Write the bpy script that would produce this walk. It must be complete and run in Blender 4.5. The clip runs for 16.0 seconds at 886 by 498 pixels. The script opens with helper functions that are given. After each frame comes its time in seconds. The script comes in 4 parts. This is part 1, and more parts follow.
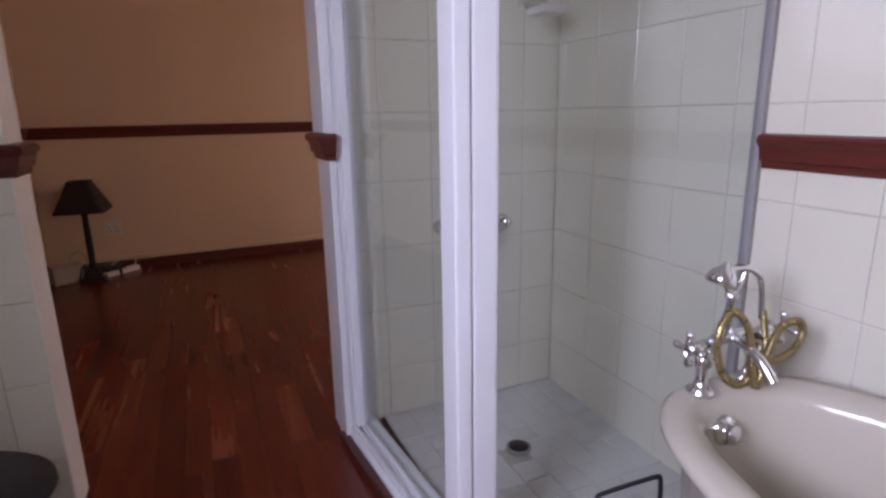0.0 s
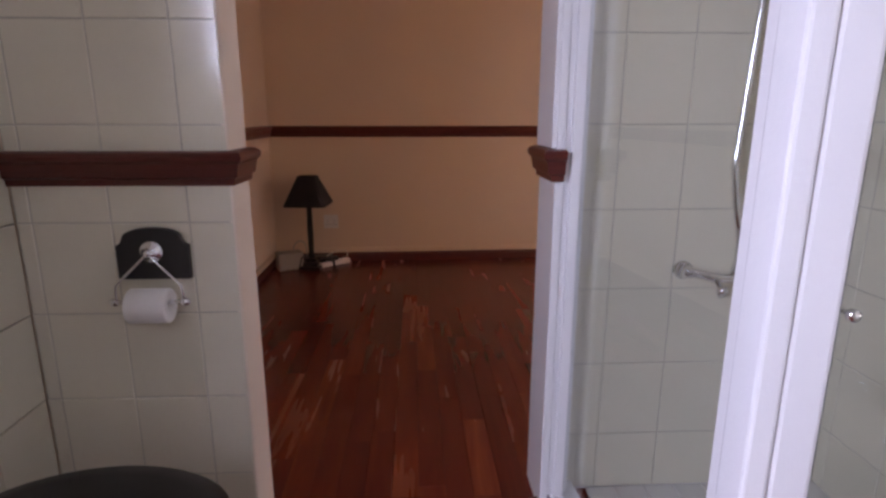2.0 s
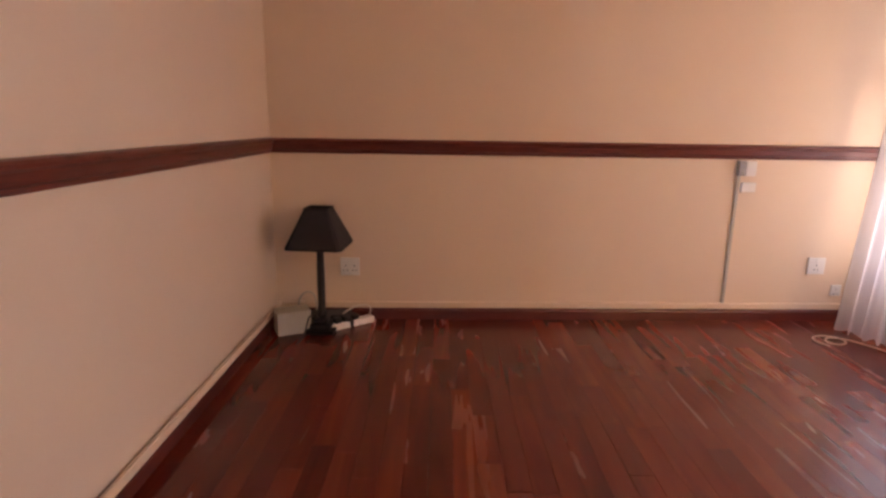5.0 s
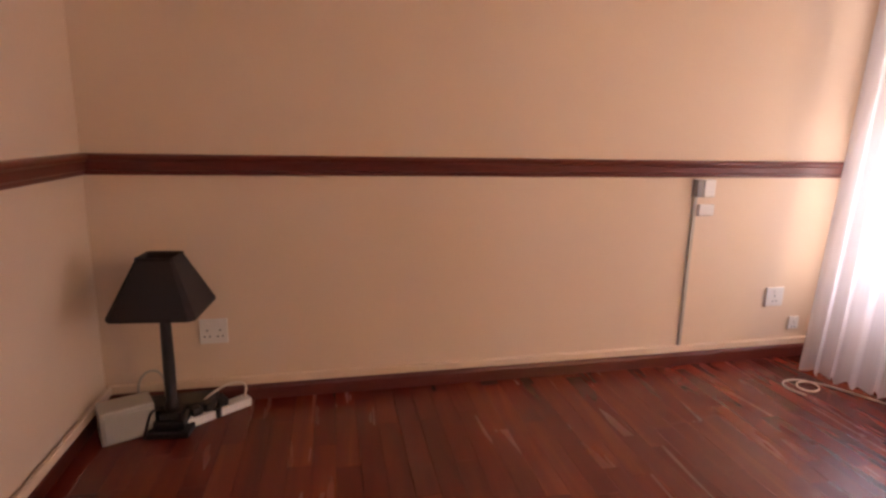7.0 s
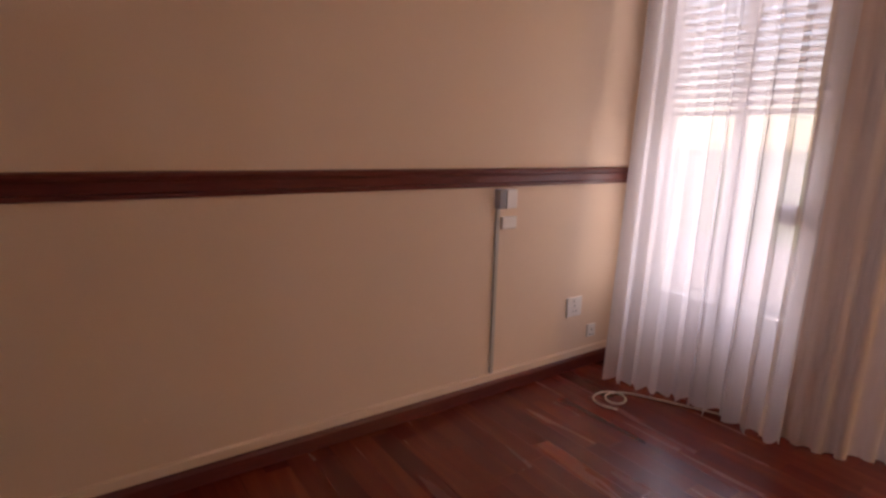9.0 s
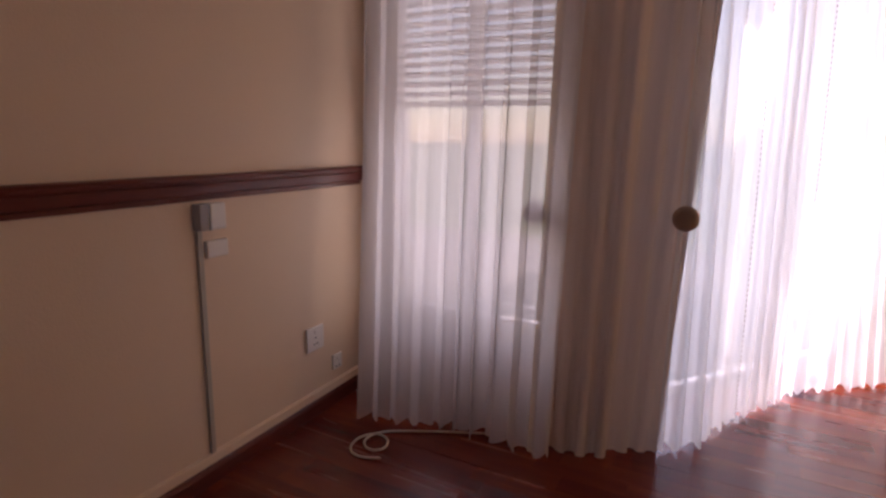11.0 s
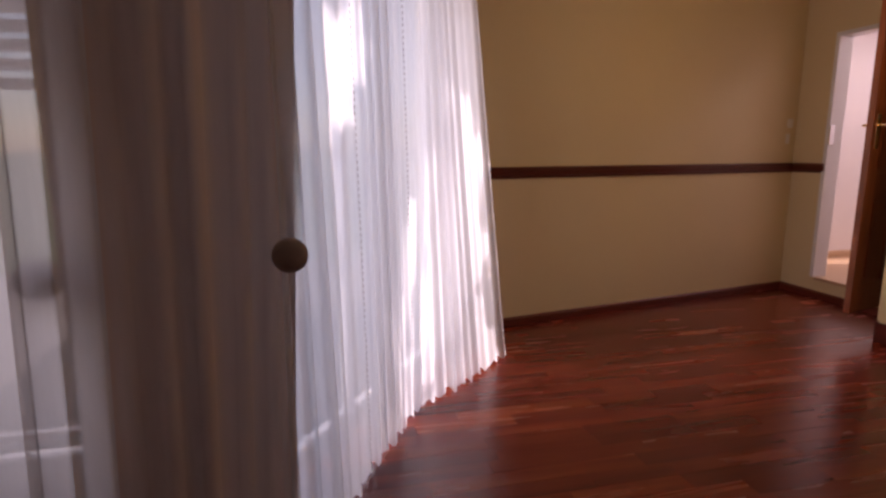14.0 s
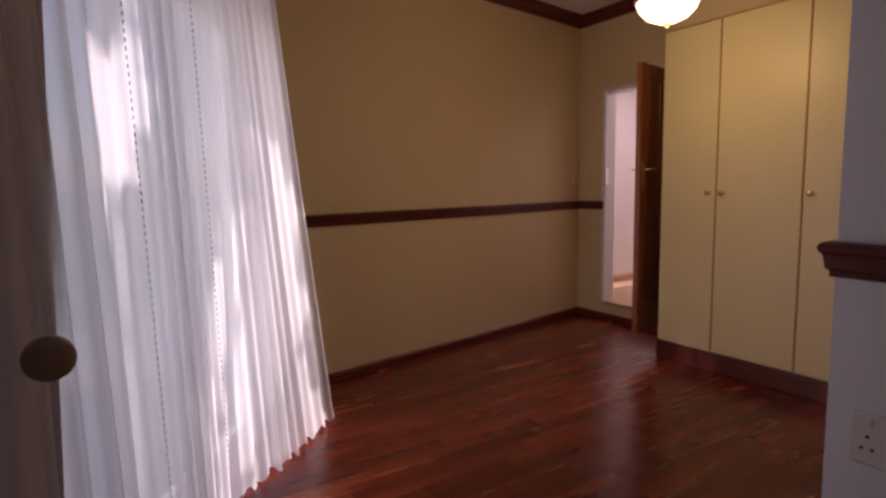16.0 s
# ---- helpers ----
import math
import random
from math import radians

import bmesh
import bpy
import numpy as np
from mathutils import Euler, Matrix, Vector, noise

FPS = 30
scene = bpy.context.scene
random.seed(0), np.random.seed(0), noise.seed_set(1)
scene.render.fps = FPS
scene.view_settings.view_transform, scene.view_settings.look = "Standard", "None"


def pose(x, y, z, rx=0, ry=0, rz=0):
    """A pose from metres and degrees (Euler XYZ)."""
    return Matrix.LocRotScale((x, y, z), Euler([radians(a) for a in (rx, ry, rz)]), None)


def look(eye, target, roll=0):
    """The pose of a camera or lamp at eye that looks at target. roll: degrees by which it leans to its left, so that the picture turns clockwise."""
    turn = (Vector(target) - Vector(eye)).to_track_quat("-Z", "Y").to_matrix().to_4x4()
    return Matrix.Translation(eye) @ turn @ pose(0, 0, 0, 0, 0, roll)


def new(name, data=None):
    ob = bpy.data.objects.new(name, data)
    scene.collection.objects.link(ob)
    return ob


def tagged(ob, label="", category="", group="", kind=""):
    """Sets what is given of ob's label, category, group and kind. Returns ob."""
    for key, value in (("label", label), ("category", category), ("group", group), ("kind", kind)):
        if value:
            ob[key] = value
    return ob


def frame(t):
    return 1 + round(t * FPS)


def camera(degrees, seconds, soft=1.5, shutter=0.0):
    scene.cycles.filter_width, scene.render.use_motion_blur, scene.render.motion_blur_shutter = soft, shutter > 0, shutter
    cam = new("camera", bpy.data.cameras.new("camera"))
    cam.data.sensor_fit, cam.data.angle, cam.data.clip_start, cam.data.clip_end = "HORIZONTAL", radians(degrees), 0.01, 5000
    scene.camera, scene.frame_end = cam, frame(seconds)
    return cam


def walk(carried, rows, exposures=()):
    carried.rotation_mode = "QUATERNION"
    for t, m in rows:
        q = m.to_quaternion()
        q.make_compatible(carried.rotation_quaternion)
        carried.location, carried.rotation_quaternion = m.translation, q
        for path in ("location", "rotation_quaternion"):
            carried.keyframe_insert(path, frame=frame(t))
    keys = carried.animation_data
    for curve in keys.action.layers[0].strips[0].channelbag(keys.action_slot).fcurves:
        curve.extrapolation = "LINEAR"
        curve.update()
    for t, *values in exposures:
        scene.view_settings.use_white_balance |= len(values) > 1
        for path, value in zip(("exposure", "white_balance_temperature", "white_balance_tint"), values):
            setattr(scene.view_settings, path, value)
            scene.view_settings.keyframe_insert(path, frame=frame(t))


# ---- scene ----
cam = camera(76.7, 16.0, soft=2.7)
PATH = [
    (0, (0.925, -0.933, 1.211), (1.684, 0.855, 0.736), -1.0),
    (0.5, (0.905, -0.86, 1.209), (1.464, 1.0, 0.733), -0.7),
    (1, (0.899, -0.786, 1.213), (1.261, 1.123, 0.74), -0.4),
    (1.5, (0.913, -0.688, 1.22), (1.116, 1.247, 0.755), -0.3),
    (2, (0.933, -0.576, 1.238), (1.03, 1.367, 0.772), 0.1),
    (2.5, (0.961, -0.434, 1.231), (1.02, 1.511, 0.768), 0.2),
    (3, (0.984, -0.223, 1.245), (1.026, 1.723, 0.783), 0.3),
    (3.5, (0.993, -0.009, 1.257), (0.994, 1.936, 0.794), 0.3),
    (3.7, (0.986, 0.074, 1.254), (0.968, 2.02, 0.795), 0.7),
    (5.8, (0.702, 1.144, 1.245), (0.794, 3.102, 0.819), 1.4),
    (6, (0.705, 1.244, 1.255), (0.838, 3.2, 0.832), 1.4),
    (6.5, (0.698, 1.465, 1.286), (0.986, 3.397, 0.855), 1.4),
    (7, (0.755, 1.595, 1.269), (1.139, 3.514, 0.857), 1.3),
    (7.5, (0.784, 1.791, 1.266), (1.345, 3.667, 0.858), 1.5),
    (8, (0.835, 1.918, 1.278), (1.577, 3.729, 0.868), 1.5),
    (8.5, (0.887, 2.061, 1.268), (1.81, 3.791, 0.873), 1.5),
    (10.8, (1.317, 2.554, 1.268), (2.989, 3.586, 0.893), 1.0),
    (11, (1.372, 2.61, 1.274), (3.102, 3.539, 0.895), 0.9),
    (11.5, (1.499, 2.699, 1.272), (3.348, 3.37, 0.911), 0.9),
    (12, (1.604, 2.766, 1.243), (3.534, 3.176, 0.911), 0.2),
    (12.5, (1.707, 2.787, 1.22), (3.672, 2.971, 0.897), -0.4),
    (13, (1.831, 2.758, 1.244), (3.803, 2.77, 0.913), -0.7),
    (13.5, (1.961, 2.739, 1.27), (3.917, 2.498, 0.93), -0.3),
    (14, (2.106, 2.744, 1.283), (4.021, 2.284, 0.934), -0.1),
    (14.5, (2.152, 2.745, 1.302), (4.013, 2.095, 0.961), -0.4),
    (15, (2.208, 2.745, 1.317), (3.997, 1.918, 0.977), -0.6),
    (15.5, (2.255, 2.742, 1.335), (3.973, 1.767, 1.024), -0.8),
    (16, (2.275, 2.714, 1.343), (3.951, 1.646, 1.117), -1.0),
]
EXPOSURE = [(0, 1.88, 7100, 38), (3.5, 2.55, 7400, 39), (5.8, 3.25, 7300, 34), (7.0, 3.15, 7300, 35), (8.0, 2.75, 7300, 38), (8.7, 2.25, 7200, 37), (10.8, 1.3, 7100, 40), (12.5, 0.42, 7000, 40), (14.5, 0.25, 6950, 39), (16.0, -0.08, 6950, 38)]
walk(cam, [(t, look(e, a, r)) for t, e, a, r in PATH], EXPOSURE)

# ---------- world, sun and large lights ----------
world = bpy.data.worlds.new("world")
scene.world = world
world.use_nodes = True
wn = world.node_tree.nodes
sky = wn.new("ShaderNodeTexSky")
sky.sky_type = 'NISHITA'
sky.sun_disc = False
SUN_TO = Vector((0.12, 1.0, 0.50)).normalized()
sky.sun_elevation = math.asin(SUN_TO.z)
sky.sun_rotation = math.atan2(SUN_TO.x, SUN_TO.y)
wn["Background"].inputs["Strength"].default_value = 0.12
world.node_tree.links.new(sky.outputs[0], wn["Background"].inputs["Color"])
sun = new("sun", bpy.data.lights.new("sun", 'SUN'))
sun.data.energy, sun.data.angle, sun.data.color = 5.0, radians(0.5), (1.0, 0.98, 0.95)
sun.matrix_world = look(SUN_TO * 20, (0, 0, 0))


def area_light(name, centre, aim, w, h, power, color):
    """Sky light that comes in through an opening; also the added fill in the hall."""
    ob = new(name, bpy.data.lights.new(name, 'AREA'))
    ob.data.shape, ob.data.size, ob.data.size_y = 'RECTANGLE', w, h
    ob.data.energy, ob.data.color = power, color
    ob.matrix_world = look(centre, aim)
    return ob


# diagonal window wall: corner, direction along it, direction out of the room
WA, WU, WN = Vector((3.80, 3.17, 0)), Vector((0.809, -0.588, 0)), Vector((0.588, 0.809, 0))


def onwall(s, out, z):
    return WA + WU * s + WN * out + Vector((0, 0, z))


area_light("bathroom_window_light", (-0.55, -1.40, 1.98), (1.6, 0.15, 0.85), 1.3, 1.0, 55, (0.57, 0.74, 1.0))
area_light("bay_window_light", (3.86, 3.74, 1.4), (2.0, 3.74, 1.2), 0.8, 1.8, 3.1, (1.0, 0.95, 0.95))
area_light("garden_door_light", onwall(1.72, 0.3, 1.1), onwall(1.72, -2, 1.0), 0.8, 2.0, 9, (0.90, 0.93, 1.0))
area_light("garden_window_light", onwall(0.75, 0.3, 1.2), onwall(0.75, -2, 1.0), 0.85, 1.9, 5, (0.66, 0.80, 1.0))
# fill added below the hall ceiling to brighten it; no opening or fitting there
area_light("hall_fill_light", (5.7, -2.6, 2.55), (5.7, -2.6, 0), 0.8, 0.6, 14, (1.0, 0.93, 0.92))


# ---------- materials ----------
def material(name, color, rough=0.5, metal=0.0, var=0.12, scale=6.0, bump=0.0, bscale=60.0, spec=0.5, coat=0.0):
    """Painted or plain surface with blotches, fine grain and relief."""
    m = bpy.data.materials.new(name)
    m.use_nodes = True
    nt = m.node_tree
    b = nt.nodes["Principled BSDF"]
    b.inputs["Roughness"].default_value, b.inputs["Metallic"].default_value = rough, metal
    b.inputs["Specular IOR Level"].default_value = spec
    b.inputs["Coat Weight"].default_value = coat
    tc = nt.nodes.new("ShaderNodeTexCoord")
    n1 = nt.nodes.new("ShaderNodeTexNoise")
    n1.inputs["Scale"].default_value, n1.inputs["Detail"].default_value = scale, 5
    n2 = nt.nodes.new("ShaderNodeTexNoise")
    n2.inputs["Scale"].default_value, n2.inputs["Detail"].default_value = bscale, 3
    nt.links.new(tc.outputs["Object"], n1.inputs["Vector"])
    nt.links.new(tc.outputs["Object"], n2.inputs["Vector"])
    mix = nt.nodes.new("ShaderNodeMix")
    mix.data_type = 'RGBA'
    mix.inputs["A"].default_value = (*[c * (1 - var) for c in color], 1)
    mix.inputs["B"].default_value = (*[min(1, c * (1 + var)) for c in color], 1)
    nt.links.new(n1.outputs["Fac"], mix.inputs["Factor"])
    nt.links.new(mix.outputs["Result"], b.inputs["Base Color"])
    r = nt.nodes.new("ShaderNodeMapRange")
    r.inputs["To Min"].default_value, r.inputs["To Max"].default_value = max(0.02, rough - 0.08), min(1, rough + 0.1)
    nt.links.new(n1.outputs["Fac"], r.inputs["Value"])
    nt.links.new(r.outputs["Result"], b.inputs["Roughness"])
    if bump:
        bm = nt.nodes.new("ShaderNodeBump")
        bm.inputs["Strength"].default_value, bm.inputs["Distance"].default_value = bump, 0.004
        nt.links.new(n2.outputs["Fac"], bm.inputs["Height"])
        nt.links.new(bm.outputs["Normal"], b.inputs["Normal"])
    return m


def wood(name, stops, rough=0.25, along=(14, 1.2, 14), coat=0.0, spec=0.5):
    """Grained timber; each piece takes its own tone from its random number."""
    m = bpy.data.materials.new(name)
    m.use_nodes = True
    nt = m.node_tree
    b = nt.nodes["Principled BSDF"]
    tc, info = nt.nodes.new("ShaderNodeTexCoord"), nt.nodes.new("ShaderNodeObjectInfo")
    geo = nt.nodes.new("ShaderNodeNewGeometry")
    mp = nt.nodes.new("ShaderNodeMapping")
    mp.inputs["Scale"].default_value = along
    add = nt.nodes.new("ShaderNodeMath")
    add.operation = 'ADD'
    nt.links.new(info.outputs["Random"], add.inputs[0])
    nt.links.new(geo.outputs["Random Per Island"], add.inputs[1])
    frac = nt.nodes.new("ShaderNodeMath")
    frac.operation = 'FRACT'
    nt.links.new(add.outputs[0], frac.inputs[0])
    vec = nt.nodes.new("ShaderNodeVectorMath")
    vec.operation = 'MULTIPLY_ADD'
    vec.inputs[1].default_value = (37, 53, 11)
    nt.links.new(frac.outputs[0], vec.inputs[0])
    nt.links.new(tc.outputs["Object"], mp.inputs["Vector"])
    nt.links.new(mp.outputs["Vector"], vec.inputs[2])
    n = nt.nodes.new("ShaderNodeTexNoise")
    n.inputs["Scale"].default_value, n.inputs["Detail"].default_value, n.inputs["Distortion"].default_value = 1.6, 3, 1.2
    nt.links.new(vec.outputs[0], n.inputs["Vector"])
    sm = nt.nodes.new("ShaderNodeMath")
    sm.operation = 'MULTIPLY_ADD'
    sm.inputs[1].default_value = 1.05
    nt.links.new(n.outputs["Fac"], sm.inputs[0])
    t2 = nt.nodes.new("ShaderNodeMath")
    t2.operation = 'MULTIPLY_ADD'
    t2.inputs[1].default_value, t2.inputs[2].default_value = 0.42, -0.29
    nt.links.new(frac.outputs[0], t2.inputs[0])
    nt.links.new(t2.outputs[0], sm.inputs[2])
    ramp = nt.nodes.new("ShaderNodeValToRGB")
    while len(ramp.color_ramp.elements) < len(stops):
        ramp.color_ramp.elements.new(0.5)
    for e, (p, c) in zip(ramp.color_ramp.elements, stops):
        e.position, e.color = p, (*c, 1)
    nt.links.new(sm.outputs[0], ramp.inputs["Fac"])
    nt.links.new(ramp.outputs["Color"], b.inputs["Base Color"])
    b.inputs["Coat Weight"].default_value, b.inputs["Coat Roughness"].default_value = coat, 0.12
    b.inputs["Specular IOR Level"].default_value = spec
    r = nt.nodes.new("ShaderNodeMapRange")
    r.inputs["To Min"].default_value, r.inputs["To Max"].default_value = rough - 0.06, rough + 0.12
    nt.links.new(n.outputs["Fac"], r.inputs["Value"])
    nt.links.new(r.outputs["Result"], b.inputs["Roughness"])
    bm = nt.nodes.new("ShaderNodeBump")
    bm.inputs["Strength"].default_value, bm.inputs["Distance"].default_value = 0.12, 0.002
    nt.links.new(n.outputs["Fac"], bm.inputs["Height"])
    nt.links.new(bm.outputs["Normal"], b.inputs["Normal"])
    return m


def sheer(name, color, clear, trans):
    """Thin cloth: some light passes straight, some is scattered through."""
    m = bpy.data.materials.new(name)
    m.use_nodes = True
    nt = m.node_tree
    nt.nodes.remove(nt.nodes["Principled BSDF"])
    out = nt.nodes["Material Output"]
    d, t, c = (nt.nodes.new("ShaderNodeBsdf" + k) for k in ("Diffuse", "Translucent", "Transparent"))
    tc, n, mp = nt.nodes.new("ShaderNodeTexCoord"), nt.nodes.new("ShaderNodeTexNoise"), nt.nodes.new("ShaderNodeMapping")
    mp.inputs["Scale"].default_value = (30, 30, 2)
    n.inputs["Scale"].default_value, n.inputs["Detail"].default_value = 3, 4
    mix = nt.nodes.new("ShaderNodeMix")
    mix.data_type = 'RGBA'
    mix.inputs["A"].default_value = (*[k * 0.9 for k in color], 1)
    mix.inputs["B"].default_value = (*color, 1)
    for a, b in ((tc.outputs["Object"], mp.inputs["Vector"]), (mp.outputs["Vector"], n.inputs["Vector"]), (n.outputs["Fac"], mix.inputs["Factor"]),
                 (mix.outputs["Result"], d.inputs["Color"]), (mix.outputs["Result"], t.inputs["Color"])):
        nt.links.new(a, b)
    m1, m2 = nt.nodes.new("ShaderNodeMixShader"), nt.nodes.new("ShaderNodeMixShader")
    m1.inputs[0].default_value, m2.inputs[0].default_value = trans, clear
    nt.links.new(d.outputs[0], m1.inputs[1])
    nt.links.new(t.outputs[0], m1.inputs[2])
    nt.links.new(m1.outputs[0], m2.inputs[1])
    nt.links.new(c.outputs[0], m2.inputs[2])
    nt.links.new(m2.outputs[0], out.inputs["Surface"])
    return m


def glass(name, tint):
    m = bpy.data.materials.new(name)
    m.use_nodes = True
    nt = m.node_tree
    nt.nodes.remove(nt.nodes["Principled BSDF"])
    g, c, f, x = (nt.nodes.new("ShaderNode" + k) for k in ("BsdfGlossy", "BsdfTransparent", "LayerWeight", "MixShader"))
    g.inputs["Roughness"].default_value = 0.02
    c.inputs["Color"].default_value = (*tint, 1)
    f.inputs["Blend"].default_value = 0.5
    p, q = nt.nodes.new("ShaderNodeMath"), nt.nodes.new("ShaderNodeMath")
    p.operation, q.operation = 'POWER', 'MULTIPLY_ADD'
    p.inputs[1].default_value, q.inputs[1].default_value, q.inputs[2].default_value = 4.0, 0.55, 0.035
    nt.links.new(f.outputs["Facing"], p.inputs[0])
    nt.links.new(p.outputs[0], q.inputs[0])
    nt.links.new(q.outputs[0], x.inputs[0])
    nt.links.new(c.outputs[0], x.inputs[1])
    nt.links.new(g.outputs[0], x.inputs[2])
    nt.links.new(x.outputs[0], nt.nodes["Material Output"].inputs["Surface"])
    return m


def glow(name, color, strength):
    m = bpy.data.materials.new(name)
    m.use_nodes = True
    b = m.node_tree.nodes["Principled BSDF"]
    b.inputs["Base Color"].default_value = (*color, 1)
    b.inputs["Emission Color"].default_value = (*color, 1)
    b.inputs["Emission Strength"].default_value = strength
    return m


WALL = material("cream_wall_paint", (0.72, 0.545, 0.385), 0.62, var=0.05, scale=1.6, bump=0.25, bscale=140)
JAMBPAINT = material("pale_cream_gloss_paint", (0.78, 0.68, 0.57), 0.4, var=0.05, scale=3, bump=0.15, bscale=110)
WALLY = material("yellow_cream_wall_paint", (0.70, 0.56, 0.33), 0.55, var=0.05, scale=1.6, bump=0.25, bscale=140)
WHITE = material("white_gloss_paint", (0.78, 0.77, 0.78), 0.35, var=0.04, scale=5, bump=0.1, bscale=90)
CEIL = material("ceiling_paint", (0.76, 0.72, 0.68), 0.8, var=0.04, scale=2)
TILE = material("white_glazed_tile", (0.72, 0.67, 0.54), 0.12, var=0.06, scale=4, bump=0.25, bscale=14)
TILE_F = material("white_floor_tile", (0.66, 0.64, 0.60), 0.3, var=0.10, scale=8, bump=0.1, bscale=30)
GROUT = material("tile_grout", (0.50, 0.47, 0.40), 0.9, var=0.45, scale=5)
RED = wood("mahogany_trim", ((0.0, (0.05, 0.008, 0.005)), (0.5, (0.105, 0.017, 0.011)), (1.0, (0.17, 0.03, 0.017))), 0.36, (3, 3, 60), 0.1)
FLOOR = wood("jatoba_planks", ((0.0, (0.080, 0.010, 0.007)), (0.35, (0.125, 0.016, 0.009)), (0.62, (0.175, 0.026, 0.012)), (0.80, (0.25, 0.050, 0.019)), (1.0, (0.36, 0.105, 0.036))), 0.22, (5, 0.45, 5), 0.0)
DOORWOOD = wood("varnished_door_wood", ((0.0, (0.13, 0.03, 0.012)), (0.5, (0.24, 0.065, 0.022)), (1.0, (0.36, 0.11, 0.04))), 0.28, (20, 20, 1.5), 0.3)
KNOBWOOD = material("dark_knob_wood", (0.40, 0.32, 0.27), 0.5, var=0.2, scale=20)
CUPBOARD = material("cream_cupboard_paint", (0.80, 0.68, 0.40), 0.38, var=0.04, scale=2.5, bump=0.05, bscale=80)
GOLD = material("gold_edge_trim", (0.50, 0.27, 0.08), 0.35, 0.3, var=0.15, scale=9)
BRASS = material("polished_brass", (0.85, 0.62, 0.30), 0.18, 1.0, var=0.08, scale=20)
CHROME = material("chrome", (0.80, 0.80, 0.82), 0.10, 1.0, var=0.06, scale=20)
OLDBRASS = material("worn_gold_hose", (0.40, 0.31, 0.15), 0.28, 1.0, var=0.2, scale=60)
ENAMEL = material("cream_bath_enamel", (0.52, 0.46, 0.37), 0.16, var=0.03, scale=4, coat=0.3)
BLACK = material("black_satin", (0.012, 0.010, 0.011), 0.42, var=0.3, scale=9, bump=0.05, bscale=90)
SHADE = material("black_lampshade_card", (0.016, 0.010, 0.012), 0.75, var=0.25, scale=14, bump=0.2, bscale=220)
PLASTIC = material("white_plastic", (0.72, 0.68, 0.62), 0.4, var=0.05, scale=12)
GREYBOX = material("beige_grey_plastic", (0.42, 0.38, 0.31), 0.5, var=0.1, scale=12)
GREYP = material("grey_plastic", (0.30, 0.28, 0.27), 0.5, var=0.1, scale=15)
PAPER = material("soft_paper", (0.82, 0.80, 0.78), 0.95, var=0.04, scale=30, bump=0.3, bscale=160)
CABLE = material("white_cable", (0.66, 0.58, 0.48), 0.5, var=0.08, scale=15)
DARKHOLE = material("dark_hole", (0.01, 0.01, 0.01), 0.8, var=0.1)
SHEER = sheer("white_sheer_voile", (0.86, 0.85, 0.86), 0.20, 0.76)
DRAPE = sheer("lined_cream_drape", (0.68, 0.55, 0.47), 0.0, 0.09)
SEAM = material("seam_thread", (0.42, 0.38, 0.37), 0.9, var=0.1, scale=20)
GLASS = glass("clear_glass", (0.95, 0.97, 0.97))
OPAL = glow("lit_opal_glass", (1.0, 0.86, 0.52), 4.5)
HALLFLOOR = material("pale_hall_tile", (0.55, 0.36, 0.22), 0.35, var=0.08, scale=6)
HALLWALL = material("white_hall_paint", (0.80, 0.74, 0.74), 0.6, var=0.03, scale=3)
GRASS = material("lawn", (0.07, 0.11, 0.03), 0.9, var=0.4, scale=9, bump=0.6, bscale=80)
PAVING = material("patio_paving", (0.24, 0.21, 0.19), 0.8, var=0.18, scale=5, bump=0.3, bscale=60)
LEAF = material("hedge_leaf", (0.06, 0.11, 0.03), 0.6, var=0.4, scale=7)
BARK = material("tree_bark", (0.14, 0.10, 0.07), 0.9, var=0.35, scale=14, bump=0.6, bscale=40)


# ---------- mesh helpers ----------
def finish(bm, name, mat, smooth=False, parent=None):
    bmesh.ops.recalc_face_normals(bm, faces=bm.faces[:])
    me = bpy.data.meshes.new(name)
    bm.to_mesh(me)
    bm.free()
    me.materials.append(mat)
    if smooth:
        for p in me.polygons:
            p.use_smooth = True
    ob = new(name, me)
    if parent:
        ob.parent = parent
    return ob


def add_box(bm, lo, hi, bevel=0.0, m=None):
    geom = bmesh.ops.create_cube(bm, size=1)
    c = (Vector(lo) + Vector(hi)) / 2
    d = Vector(hi) - Vector(lo)
    for v in geom["verts"]:
        v.co = Vector((v.co.x * d.x, v.co.y * d.y, v.co.z * d.z)) + c
    verts = geom["verts"]
    if bevel:
        edges = list({e for v in verts for e in v.link_edges})
        r = bmesh.ops.bevel(bm, geom=edges, offset=bevel, segments=2, affect='EDGES', profile=0.6)
        verts = list({v for f in r["faces"] for v in f.verts} | {v for v in verts if v.is_valid})
    if m is not None:
        for v in verts:
            v.co = m @ v.co
    return verts


def box(name, lo, hi, mat, bevel=0.0, parent=None, m=None):
    bm = bmesh.new()
    add_box(bm, lo, hi, bevel, m)
    return finish(bm, name, mat, parent=parent)


def add_lathe(bm, prof, m, n=28):
    """A turned solid from (radius, height) pairs, about the local z axis."""
    rings = []
    for r, z in prof:
        rings.append([bm.verts.new(m @ Vector((r * math.cos(2 * math.pi * i / n), r * math.sin(2 * math.pi * i / n), z))) for i in range(n)])
    for a, b in zip(rings, rings[1:]):
        for i in range(n):
            bm.faces.new((a[i], a[(i + 1) % n], b[(i + 1) % n], b[i]))
    bm.faces.new(rings[0][::-1])
    bm.faces.new(rings[-1])


def lathe(name, prof, m, mat, n=28, parent=None):
    bm = bmesh.new()
    add_lathe(bm, prof, m, n)
    ob = finish(bm, name, mat, True, parent)
    return ob


